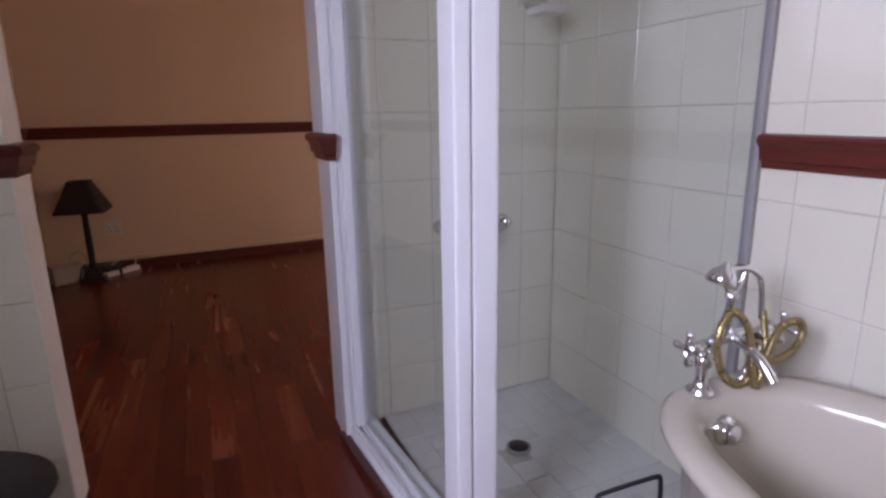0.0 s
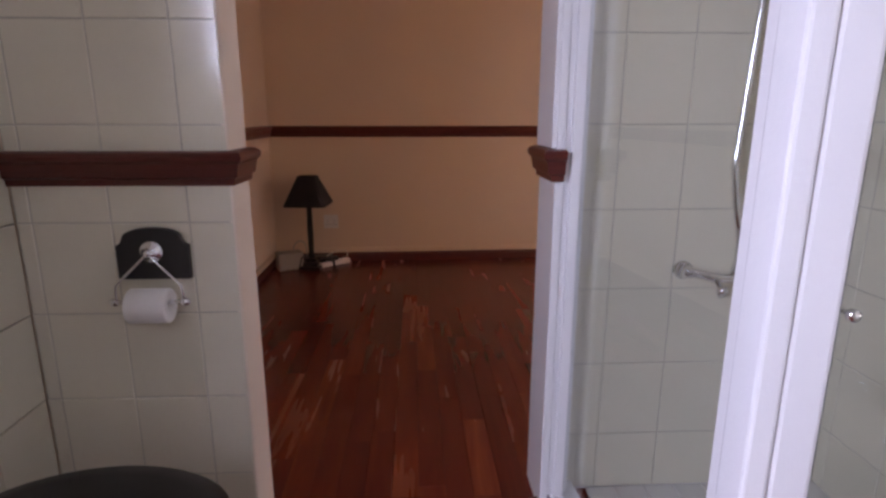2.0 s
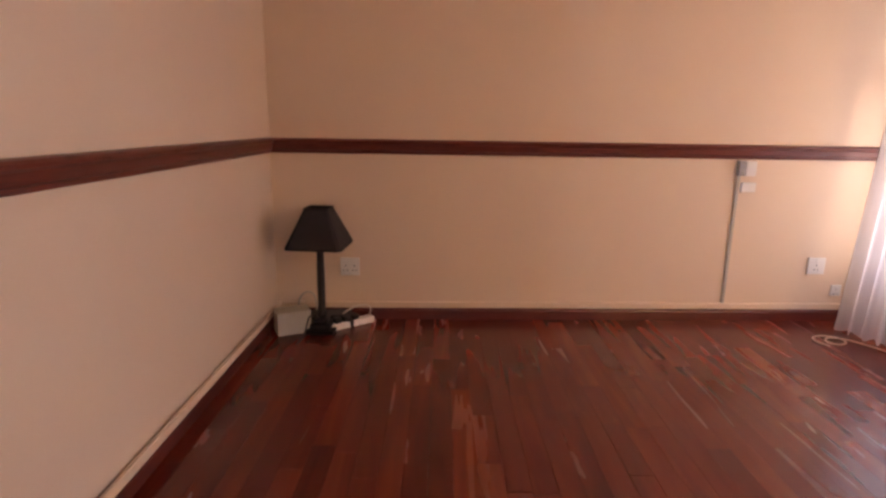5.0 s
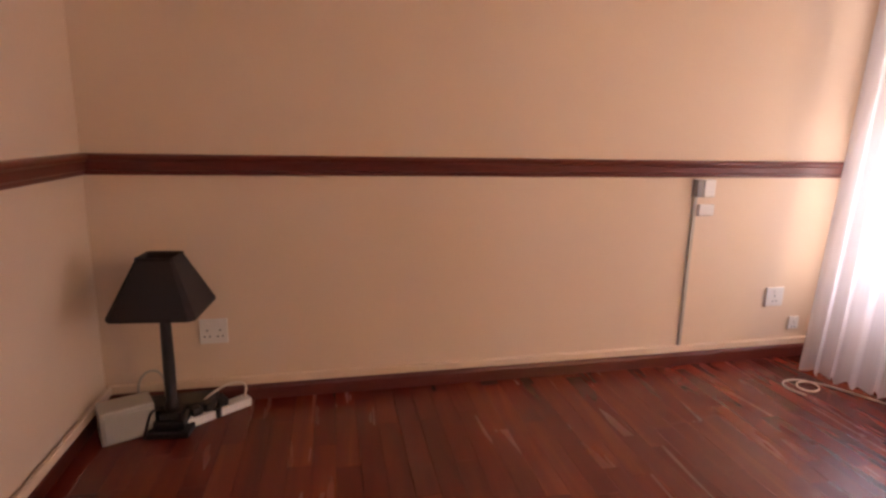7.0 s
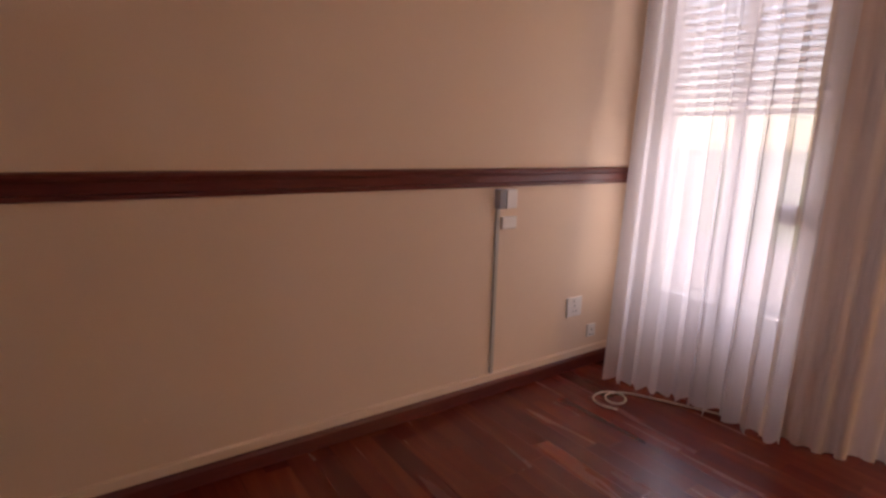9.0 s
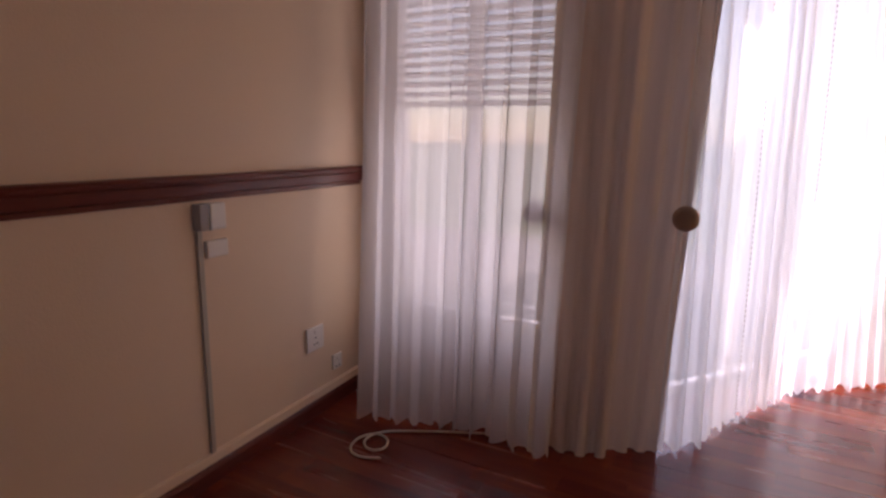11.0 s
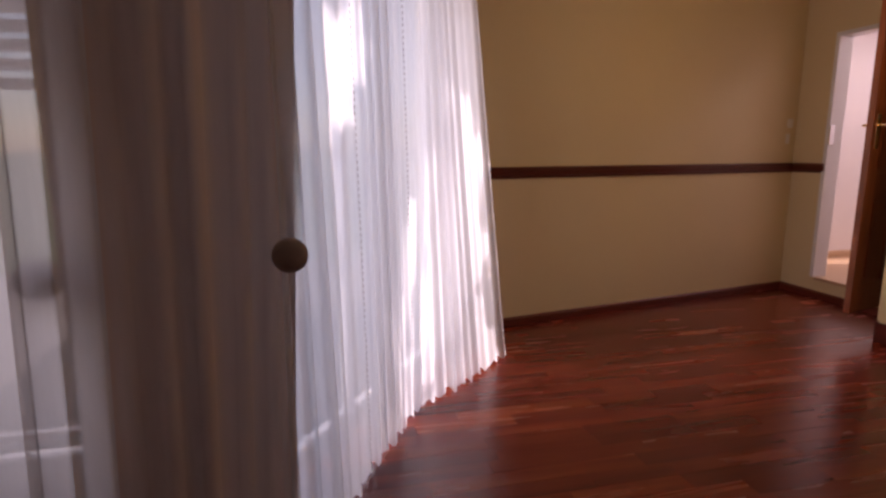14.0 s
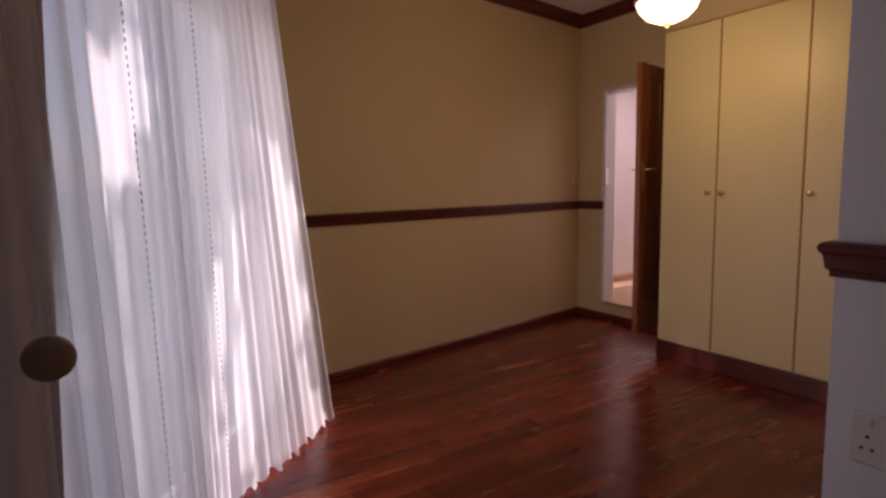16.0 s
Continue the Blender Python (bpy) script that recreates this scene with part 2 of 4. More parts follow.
def tube(name, pts, r, mat, parent=None, cyclic=False):
    cu = bpy.data.curves.new(name, 'CURVE')
    cu.dimensions, cu.bevel_depth, cu.bevel_resolution, cu.use_fill_caps = '3D', r, 3, True
    sp = cu.splines.new('NURBS')
    sp.points.add(len(pts) - 1)
    for p, q in zip(sp.points, pts):
        p.co = (*q, 1)
    sp.use_endpoint_u, sp.order_u, sp.use_cyclic_u = True, 3, cyclic
    cu.resolution_u = 6
    tmp = bpy.data.objects.new(name, cu)
    me = bpy.data.meshes.new_from_object(tmp)
    me.materials.clear()
    me.materials.append(mat)
    for p in me.polygons:
        p.use_smooth = True
    bpy.data.objects.remove(tmp)
    ob = new(name, me)
    if parent:
        ob.parent = parent
    return ob


DADO = ((0, 0), (0.012, 0.0), (0.014, 0.016), (0.024, 0.022), (0.027, 0.040), (0.030, 0.055), (0.040, 0.064), (0.043, 0.075), (0.036, 0.084), (0.024, 0.088), (0, 0.088))
SKIRT = ((0, 0), (0.018, 0), (0.018, 0.055), (0.013, 0.068), (0.006, 0.075), (0, 0.075))
CORNICE = ((0, 0), (0, -0.10), (0.012, -0.10), (0.020, -0.085), (0.022, -0.05), (0.045, -0.02), (0.075, -0.012), (0.085, 0))


def moulding(name, pts, prof, z, mat, grow=1.0):
    """A profile swept along corner points; the room lies to the left of the way."""
    bm = bmesh.new()
    pts = [Vector((*p, 0)) for p in pts]
    rings = []
    for i, p in enumerate(pts):
        a = (p - pts[i - 1]).normalized() if i else None
        b = (pts[i + 1] - p).normalized() if i < len(pts) - 1 else None
        na = Vector((-a.y, a.x, 0)) if a else None
        nb = Vector((-b.y, b.x, 0)) if b else None
        nrm = (na + nb) / (1 + na.dot(nb)) if a and b else (na or nb)
        rings.append([bm.verts.new(p + nrm * d * grow + Vector((0, 0, z + h))) for d, h in prof])
    k = len(prof)
    for r, q in zip(rings, rings[1:]):
        for i in range(k):
            bm.faces.new((r[i], r[(i + 1) % k], q[(i + 1) % k], q[i]))
    bm.faces.new(rings[0][::-1])
    bm.faces.new(rings[-1])
    return tagged(finish(bm, name, mat), kind="structure")


def wall(name, p, q, out, z0, z1, mat, holes=()):
    """A wall from p to q whose room face runs along that line; out: thickness away from the room (to the right of the way). holes: (s0, s1, z0, z1)."""
    p, q = Vector((*p, 0)), Vector((*q, 0))
    u = (q - p).normalized()
    n = Vector((u.y, -u.x, 0))
    length = (q - p).length
    m = Matrix(((u.x, n.x, 0, p.x), (u.y, n.y, 0, p.y), (0, 0, 1, 0), (0, 0, 0, 1)))
    ss = sorted({0, length, *[h[0] for h in holes], *[h[1] for h in holes]})
    bm = bmesh.new()
    for a, b in zip(ss, ss[1:]):
        zz = [z0]
        for h in sorted((h for h in holes if h[0] <= a + 1e-6 and h[1] >= b - 1e-6), key=lambda h: h[2]):
            zz += [h[2], h[3]]
        zz.append(z1)
        for lo, hi in zip(zz[::2], zz[1::2]):
            if hi - lo > 1e-4:
                add_box(bm, (a, 0, lo), (b, out, hi), 0, m)
    bmesh.ops.remove_doubles(bm, verts=bm.verts[:], dist=0.0005)
    return tagged(finish(bm, name, mat), kind="structure")


# ---------- large structure ----------
H = 2.95
floor = tagged(box("floor", (-0.42, -2.1, -0.15), (6.7, 4.42, -0.004), DARKHOLE), kind="structure")
cb = bmesh.new()
cf = cb.faces.new([cb.verts.new((x, y, H)) for x, y in ((-0.42, -2.15), (6.75, -2.15), (6.9, 1.45), (3.98, 3.62), (3.98, 4.6), (-0.42, 4.6))])
ext = bmesh.ops.extrude_face_region(cb, geom=[cf])
bmesh.ops.translate(cb, vec=(0, 0, 0.12), verts=[v for v in ext["geom"] if isinstance(v, bmesh.types.BMVert)])
tagged(finish(cb, "ceiling", CEIL), kind="structure")


def north(x):
    """The north wall runs slightly askew to the bathroom."""
    return 4.178 + 0.033 * x


NTURN = math.degrees(math.atan(0.033))
wall("wall_north", (3.80, north(3.80)), (-0.38, north(-0.38)), 0.12, -0.1, H, WALL)
wall("wall_west", (-0.26, north(-0.26)), (-0.26, 1.05), 0.12, -0.1, H, WALL)
wall("wall_bathroom_west", (-0.112, 0.912), (-0.112, -2.0), 0.26, -0.1, H, GROUT, ((1.56, 2.66, 1.1, 2.1),))
wall("wall_bathroom_south", (-0.112, -2.0), (2.302, -2.0), 0.12, -0.1, H, GROUT)
wall("wall_bathroom_east", (2.302, -2.12), (2.302, 1.068), 0.61, -0.1, H, GROUT)
wall("wall_doorway_west", (0.443, 0.912), (-0.37, 0.912), 0.150, -0.1, H, WALL)
wall("wall_shower", (1.40, 1.068), (2.912, 1.068), -0.082, -0.1, H, WHITE)
wall("wall_doorway_head", (0.455, 0.912), (1.40, 0.912), -0.17, 2.12, H, WALL)
wall("wall_south", (2.80, -1.54), (6.50, -1.54), 0.12, -0.1, H, WALLY, ((2.41, 3.21, 0.17, 2.19),))
wall("wall_east", (6.36, -1.54), (5.81, 1.70), 0.12, -0.1, H, WALLY)
wall("wall_window_north", (3.68, 3.15), (3.68, north(3.68)), 0.12, -0.1, H, WALL, ((0.17, 0.98, 0.42, 2.25),))
wall("wall_window_garden", (6.60, 1.133), (3.68, 3.257), 0.12, -0.1, H, WALLY, ((1.45, 3.35, -0.02, 2.2),))
# doorway linings
tagged(box("door_jamb_west", (0.443, 0.902, -0.02), (0.456, 1.064, 2.12), JAMBPAINT, 0.003), kind="structure")
jamb = bmesh.new()
add_box(jamb, (1.318, 0.953, -0.02), (1.342, 1.152, 2.12), 0.003)
add_box(jamb, (1.306, 0.956, 1.15), (1.320, 1.150, 2.12), 0.003)
add_box(jamb, (1.342, 0.975, -0.02), (1.398, 1.152, 2.12), 0.003)
tagged(finish(jamb, "door_jamb_east", WHITE), kind="structure")

# mouldings
moulding("trim_dado_north", ((3.62, north(3.62)), (-0.26, north(-0.26)), (-0.26, 1.10)), DADO, 1.06, RED)
moulding("trim_dado_jamb_west", ((0.456, 1.052), (0.456, 0.902), (-0.10, 0.902)), [(d, h) for d, h in DADO], 1.06, RED)
moulding("trim_dado_jamb_east", ((1.340, 0.953), (1.318, 0.953), (1.318, 1.14)), DADO, 1.06, RED)
moulding("trim_dado_bath", ((2.289, -1.98), (2.289, 0.10)), DADO, 1.055, RED)
moulding("trim_dado_east", ((6.02, -1.54), (6.36, -1.54), (5.838, 1.53)), [(d, h * 0.92) for d, h in DADO], 1.082, RED)
moulding("trim_dado_shower", ((1.40, 1.15), (2.912, 1.15), (2.912, 0.0)), DADO, 1.10, RED, 0.75)
moulding("baseboard_north", ((3.66, north(3.66)), (-0.26, north(-0.26)), (-0.26, 1.10)), SKIRT, 0, RED)
moulding("baseboard_east", ((4.96, -1.54), (6.36, -1.54), (5.838, 1.53)), [(d, h * 0.85) for d, h in SKIRT], 0, RED)
moulding("baseboard_shower", ((1.40, 1.15), (2.912, 1.15), (2.912, -0.9)), SKIRT, 0, RED)
moulding("trim_cable_duct", ((3.62, north(3.62)), (-0.245, north(-0.245)), (-0.245, 1.12)), ((0, 0), (0.012, 0), (0.014, 0.003), (0.014, 0.036), (0.010, 0.040), (0, 0.040)), 0.077, WALL)
moulding("trim_cornice", ((2.912, -1.54), (6.36, -1.54), (5.82, 1.66), (3.68, 3.22), (3.68, north(3.68)), (-0.26, north(-0.26)), (-0.26, 1.10)), CORNICE, H, RED)


# ---------- shower ----------
SK = pose(1.362, 1.06, 0, 0, 0, 5.2)
sill = bmesh.new()
add_box(sill, (-0.040, -0.99, -0.01), (0.085, 0.01, 0.040), 0.006, SK)
add_box(sill, (-0.022, -0.90, 0.040), (-0.008, 0.0, 0.058), 0.003, SK)
add_box(sill, (0.012, -0.90, 0.040), (0.026, 0.0, 0.066), 0.003, SK)
add_box(sill, (1.50, 0.085, -0.01), (2.288, 0.16, 0.038), 0.006)
tagged(finish(sill, "shower_sill", WHITE), kind="structure")
tagged(box("shower_step_trim", (-0.075, -0.98, -0.004), (-0.041, -0.06, 0.03), RED, 0.004, m=SK), kind="structure")

cab = tagged(new("shower_enclosure"), "white-framed shower enclosure with clear glass panels", "shower")
cab.location = (1.45, 0.12, 0.040)
inv = Matrix.Translation((-1.45, -0.12, -0.040))
post = bmesh.new()
add_box(post, (1.386, 0.088, 0.040), (1.424, 0.150, 2.05), 0.006, inv)
add_box(post, (1.426, 0.092, 0.040), (1.490, 0.165, 2.05), 0.008, inv)
add_box(post, (1.394, 0.150, 0.040), (1.418, 0.185, 2.05), 0.004, inv)
finish(post, "corner_post", WHITE, parent=cab)
wp = bmesh.new()
add_box(wp, (1.343, 0.962, 0.058), (1.376, 0.974, 2.05), 0.003, inv)
add_box(wp, (1.360, 0.950, 0.058), (1.392, 0.962, 2.05), 0.003, inv)
add_box(wp, (1.380, 0.963, 0.066), (1.406, 1.064, 2.05), 0.003, inv)
add_box(wp, (-0.03, -0.89, 2.05), (0.04, 0.0, 2.11), 0.004, inv @ SK)
add_box(wp, (1.486, 0.10, 2.05), (2.285, 0.15, 2.11), 0.004, inv)
finish(wp, "frame", WHITE, parent=cab)
box("glass_panel", (0.016, -0.89, 0.066), (0.021, -0.04, 2.05), GLASS, parent=cab, m=inv @ SK)
box("glass_panel", (1.488, 0.120, 0.040), (2.283, 0.126, 2.05), GLASS, parent=cab, m=inv)
box("wall_channel", (2.272, 0.108, 0.040), (2.288, 0.136, 2.05), GREYP, 0.002, cab, inv)
lathe("knob", ((0.004, -0.03), (0.009, -0.028), (0.009, -0.02), (0.004, -0.012), (0.004, 0.012), (0.009, 0.02), (0.009, 0.028), (0.004, 0.03)),
      inv @ pose(1.512, 0.122, 0.98, 90), CHROME, 16, cab)

mixer = tagged(new("shower_mixer"), "chrome wall shower mixer with rising pipe", "tap")
mixer.location = (1.85, 1.05, 0.78)
im = Matrix.Translation((-1.85, -1.05, -0.78))
for x in (1.755, 2.03):
    lathe("rosette", ((0.030, 0), (0.030, 0.008), (0.022, 0.016), (0.012, 0.03), (0.011, 0.045)), im @ pose(x, 1.052, 0.775, 90), CHROME, 20, mixer)
tube("mixer_body", [im @ Vector(p) for p in ((1.755, 1.01, 0.775), (1.775, 1.0, 0.778), (1.81, 0.985, 0.768), (1.86, 0.98, 0.765), (1.94, 0.98, 0.77), (2.005, 1.0, 0.778), (2.03, 1.01, 0.775))], 0.014, CHROME, mixer)
lathe("mixer_neck", ((0.020, 0), (0.020, 0.03), (0.014, 0.05), (0.011, 0.06)), im @ pose(1.885, 0.98, 0.765), CHROME, 18, mixer)
for x in (1.825, 1.915):
    lathe("tap_handle", ((0.008, 0), (0.008, 0.03), (0.018, 0.036), (0.018, 0.05), (0.006, 0.054)), im @ pose(x, 0.975, 0.76, 125), CHROME, 14, mixer)
tube("riser_pipe", [im @ Vector(p) for p in ((1.885, 0.98, 0.80), (1.885, 0.985, 0.90), (1.868, 0.985, 0.95), (1.85, 0.99, 1.06), (1.845, 0.99, 1.10), (1.855, 1.0, 1.2), (1.862, 1.0, 1.35), (1.875, 1.0, 1.6), (1.88, 1.0, 1.9))], 0.010, CHROME, mixer)
rose = tagged(new("overhead_shower"), "square white overhead shower on a chrome arm", "shower")
rose.location = (2.10, 0.86, 1.55)
box("head_plate", (-0.055, -0.055, -0.012), (0.055, 0.055, 0.012), PLASTIC, 0.006, rose)
tube("arm", [(0, 0.0, 0.012), (0, 0.01, 0.04), (0, 0.06, 0.055), (0, 0.19, 0.06)], 0.010, CHROME, rose)
drain = tagged(new("floor_drain"), "round dark drain in the shower floor", "drain")
drain.location = (1.88, 0.64, 0.012)
lathe("rim", ((0.046, -0.01), (0.046, 0.004), (0.040, 0.006), (0.030, 0.004)), Matrix(), GREYP, 24, drain)
lathe("strainer", ((0.036, 0.0), (0.036, 0.0065), (0.01, 0.0075)), Matrix(), BLACK, 24, drain)

# ---------- bath ----------
def bath():
    top = tagged(new("bathtub"), "cream enamel freestanding roll-top bathtub on feet", "bathtub")
    cx, cy = 1.94, -0.875
    top.location = (cx, cy, 0)
    n = 56

    def loop(bm, a, b, z, e=2.6):
        out = []
        for i in range(n):
            t = 2 * math.pi * i / n
            c, s = math.cos(t), math.sin(t)
            out.append(bm.verts.new((b * math.copysign(abs(c) ** (2 / e), c), a * math.copysign(abs(s) ** (2 / e), s), z)))
        return out
    bm = bmesh.new()
    prof = ((0.62, 0.19, 0.13), (0.70, 0.255, 0.20), (0.755, 0.295, 0.40), (0.765, 0.30, 0.555), (0.795, 0.332, 0.56), (0.81, 0.345, 0.575), (0.81, 0.345, 0.59), (0.795, 0.332, 0.603),
            (0.765, 0.302, 0.604), (0.735, 0.272, 0.592), (0.722, 0.26, 0.565), (0.712, 0.252, 0.48), (0.69, 0.245, 0.30), (0.62, 0.20, 0.20), (0.50, 0.12, 0.175))
    rings = [loop(bm, a, b, z) for a, b, z in prof]
    for r, q in zip(rings, rings[1:]):
        for i in range(n):
            bm.faces.new((r[i], r[(i + 1) % n], q[(i + 1) % n], q[i]))
    bm.faces.new(rings[0][::-1])
    bm.faces.new(rings[-1])
    finish(bm, "tub", ENAMEL, True, top)
    for x in (-0.2, 0.2):
        for y in (-0.5, 0.5):
            lathe("foot", ((0.035, 0), (0.04, 0.02), (0.022, 0.05), (0.03, 0.12), (0.05, 0.19)), pose(x, y, 0), ENAMEL, 16, top)
    lathe("overflow", ((0.034, 0), (0.034, 0.008), (0.030, 0.014), (0.020, 0.016), (0.018, 0.03), (0.022, 0.034), (0.020, 0.036)), pose(-0.03, 0.715, 0.525, 84), CHROME, 24, top)
    return top


bath()


def bath_taps():
    top = tagged(new("bath_mixer"), "chrome bath mixer with hand shower and coiled gold hose", "tap")
    top.location = (1.955, -0.12, 0.603)
    for x in (-0.075, 0.075):
        lathe("pillar", ((0.030, -0.002), (0.030, 0.006), (0.018, 0.016), (0.013, 0.03), (0.013, 0.055), (0.019, 0.062), (0.019, 0.085), (0.012, 0.09)), pose(x, 0, 0), CHROME, 20, top)
        for k in range(4):
            lathe("cross_handle", ((0.005, 0), (0.005, 0.026), (0.009, 0.030), (0.009, 0.038), (0.003, 0.041)), pose(x * 1.9, -0.01, 0.115, 90 * k, 0, 0) @ pose(0, 0, 0, 0, 20, 0), CHROME, 10, top)
        lathe("valve", ((0.016, 0), (0.018, 0.03), (0.012, 0.05)), pose(x * 1.05, -0.005, 0.11, 0, 90 if x > 0 else -90), CHROME, 16, top)
    tube("bridge", [(-0.085, 0, 0.085), (-0.06, 0, 0.115), (0, 0, 0.12), (0.06, 0, 0.115), (0.085, 0, 0.085)], 0.015, CHROME, top)
    tube("spout", [(0, 0, 0.12), (0.0, -0.03, 0.115), (0.0, -0.085, 0.09), (0.0, -0.11, 0.055)], 0.012, CHROME, top)
    lathe("cradle_stem", ((0.012, 0), (0.010, 0.04), (0.015, 0.05), (0.010, 0.06), (0.009, 0.085), (0.016, 0.092), (0.010, 0.10)), pose(-0.01, 0, 0.12), CHROME, 18, top)
    tube("cradle", [(-0.04, 0, 0.265), (-0.032, 0, 0.232), (-0.01, 0, 0.214), (0.012, 0, 0.232), (0.022, 0, 0.26)], 0.006, CHROME, top)
    tube("hand_shower_handle", [(-0.035, 0.0, 0.275), (0.01, 0.0, 0.278), (0.06, -0.005, 0.258), (0.078, -0.008, 0.22), (0.08, -0.01, 0.15)], 0.008, CHROME, top)
    lathe("hand_shower_head", ((0.010, 0), (0.014, 0.012), (0.026, 0.022), (0.032, 0.04), (0.028, 0.05)), pose(-0.03, 0, 0.288, 0, 205), CHROME, 20, top)
    way = [Vector(p) for p in ((0.08, -0.01, 0.17), (0.075, -0.03, 0.10), (0.03, -0.05, 0.05), (-0.03, -0.05, 0.03), (-0.07, -0.04, 0.07), (-0.075, -0.03, 0.14), (-0.04, -0.03, 0.19),
           (-0.005, -0.045, 0.15), (0.0, -0.06, 0.06), (0.015, -0.065, 0.025), (0.045, -0.055, 0.08), (0.09, -0.05, 0.14), (0.145, -0.05, 0.145), (0.165, -0.05, 0.11), (0.125, -0.05, 0.07), (0.06, -0.035, 0.06), (0.0, -0.02, 0.11))]
    pts = []
    for i in range(1, len(way) - 2):
        p0, p1, p2, p3 = way[i - 1:i + 3]
        for k in range(6):
            t = k / 6
            pts.append(0.5 * (2 * p1 + (p2 - p0) * t + (2 * p0 - 5 * p1 + 4 * p2 - p3) * t * t + (3 * p1 - p0 - 3 * p2 + p3) * t ** 3))
    tube("hose", [way[0]] + pts + [way[-1]], 0.0078, OLDBRASS, top)
    rg = bmesh.new()
    for a, b in zip(pts, pts[1:]):
        for w in (0.0, 0.5):
            p, q = Vector(a).lerp(Vector(b), w), Vector(b)
            mt = Matrix.Translation(p) @ (q - p).to_track_quat('Z', 'Y').to_matrix().to_4x4()
            add_lathe(rg, ((0.0070, -0.0012), (0.0092, 0), (0.0070, 0.0012)), mt, 10)
    finish(rg, "hose_rings", OLDBRASS, True, top)
    return top


bath_taps()
tube_rack = tagged(new("towel_hanger"), "thin dark wire rack beside the bathtub", "rack")
tube_rack.location = (1.72, -0.01, 0.0)
tube("wire", [(0.0, 0.02, 0.005), (0.0, 0.02, 0.29), (0.004, 0.02, 0.30), (0.15, -0.02, 0.335), (0.16, -0.02, 0.33), (0.165, -0.02, 0.28), (0.165, -0.02, 0.005)], 0.006, BLACK, tube_rack)

# ---------- toilet ----------
toilet = tagged(new("toilet"), "toilet with a closed black seat lid", "toilet")
toilet.location = (0.26, 0.42, 0)


def oval(bm, z, a, b, back, n=40):
    out = []
    for i in range(n):
        t = 2 * math.pi * i / n
        x, y = a * math.cos(t), b * math.sin(t)
        out.append(bm.verts.new((max(x, back), y, z)))
    return out


def stack(name, rows, mat, parent):
    bm = bmesh.new()
    rings = [oval(bm, *r) for r in rows]
    k = len(rings[0])
    for r, q in zip(rings, rings[1:]):
        for i in range(k):
            bm.faces.new((r[i], r[(i + 1) % k], q[(i + 1) % k], q[i]))
    bm.faces.new(rings[0][::-1])
    bm.faces.new(rings[-1])
    return finish(bm, name, mat, True, parent)


stack("bowl", ((0, 0.17, 0.11, -0.2), (0.05, 0.15, 0.10, -0.2), (0.2, 0.17, 0.11, -0.2), (0.33, 0.25, 0.17, -0.24), (0.395, 0.27, 0.185, -0.24), (0.40, 0.26, 0.18, -0.24)), ENAMEL, toilet)
stack("seat_lid", ((0.402, 0.28, 0.195, -0.25), (0.415, 0.29, 0.203, -0.25), (0.432, 0.288, 0.201, -0.25), (0.442, 0.275, 0.19, -0.24), (0.446, 0.23, 0.15, -0.2)), BLACK, toilet)

# ---------- toilet roll holder ----------
holder = tagged(new("toilet_roll_holder"), "dark wood plaque with chrome toilet roll holder", "holder")
holder.location = (0.245, 0.898, 0.87)
plq = bmesh.new()
outline = [(-0.092, -0.055), (0.092, -0.055), (0.092, 0.035), (0.080, 0.042), (0.074, 0.056)]
outline += [(0.074 * math.cos(a), 0.056 + 0.026 * math.sin(a)) for a in [math.pi * i / 12 for i in range(1, 12)]]
outline += [(-0.074, 0.056), (-0.080, 0.042), (-0.092, 0.035)]
fr = [plq.verts.new((x, -0.018, z)) for x, z in outline]
bk = [plq.verts.new((x, 0.0, z)) for x, z in outline]
plq.faces.new(fr)
plq.faces.new(bk[::-1])
for i in range(len(fr)):
    plq.faces.new((fr[i], fr[i - 1], bk[i - 1], bk[i]))
finish(plq, "plaque", BLACK, parent=holder)
lathe("rosette", ((0.031, 0), (0.031, 0.006), (0.026, 0.012), (0.014, 0.016), (0.010, 0.03), (0.006, 0.034)), pose(0, -0.018, 0.02, 90), CHROME, 24, holder)
tube("wire", [(0, -0.045, 0.02), (-0.02, -0.05, 0.0), (-0.078, -0.06, -0.055), (-0.085, -0.06, -0.065), (-0.085, -0.06, -0.105)], 0.0035, CHROME, holder)
tube("wire", [(0, -0.045, 0.02), (0.02, -0.05, 0.0), (0.078, -0.06, -0.055), (0.085, -0.06, -0.065), (0.085, -0.06, -0.105)], 0.0035, CHROME, holder)
tube("rod", [(-0.09, -0.06, -0.105), (0, -0.06, -0.105), (0.09, -0.06, -0.105)], 0.005, CHROME, holder)
for x in (-0.09, 0.09):
    lathe("finial", ((0.004, -0.012), (0.010, -0.007), (0.011, 0), (0.010, 0.007), (0.004, 0.012)), pose(x, -0.06, -0.105, 0, 90), CHROME, 14, holder)
roll = tagged(lathe("toilet_roll", ((0.018, -0.05), (0.044, -0.05), (0.0455, -0.048), (0.0455, 0.048), (0.044, 0.05), (0.018, 0.05), (0.018, -0.05)), pose(0, 0, 0), PAPER, 36), "white toilet paper roll on a chrome holder", "toilet paper")
roll.matrix_world = pose(0.245, 0.838, 0.755, 0, 90)

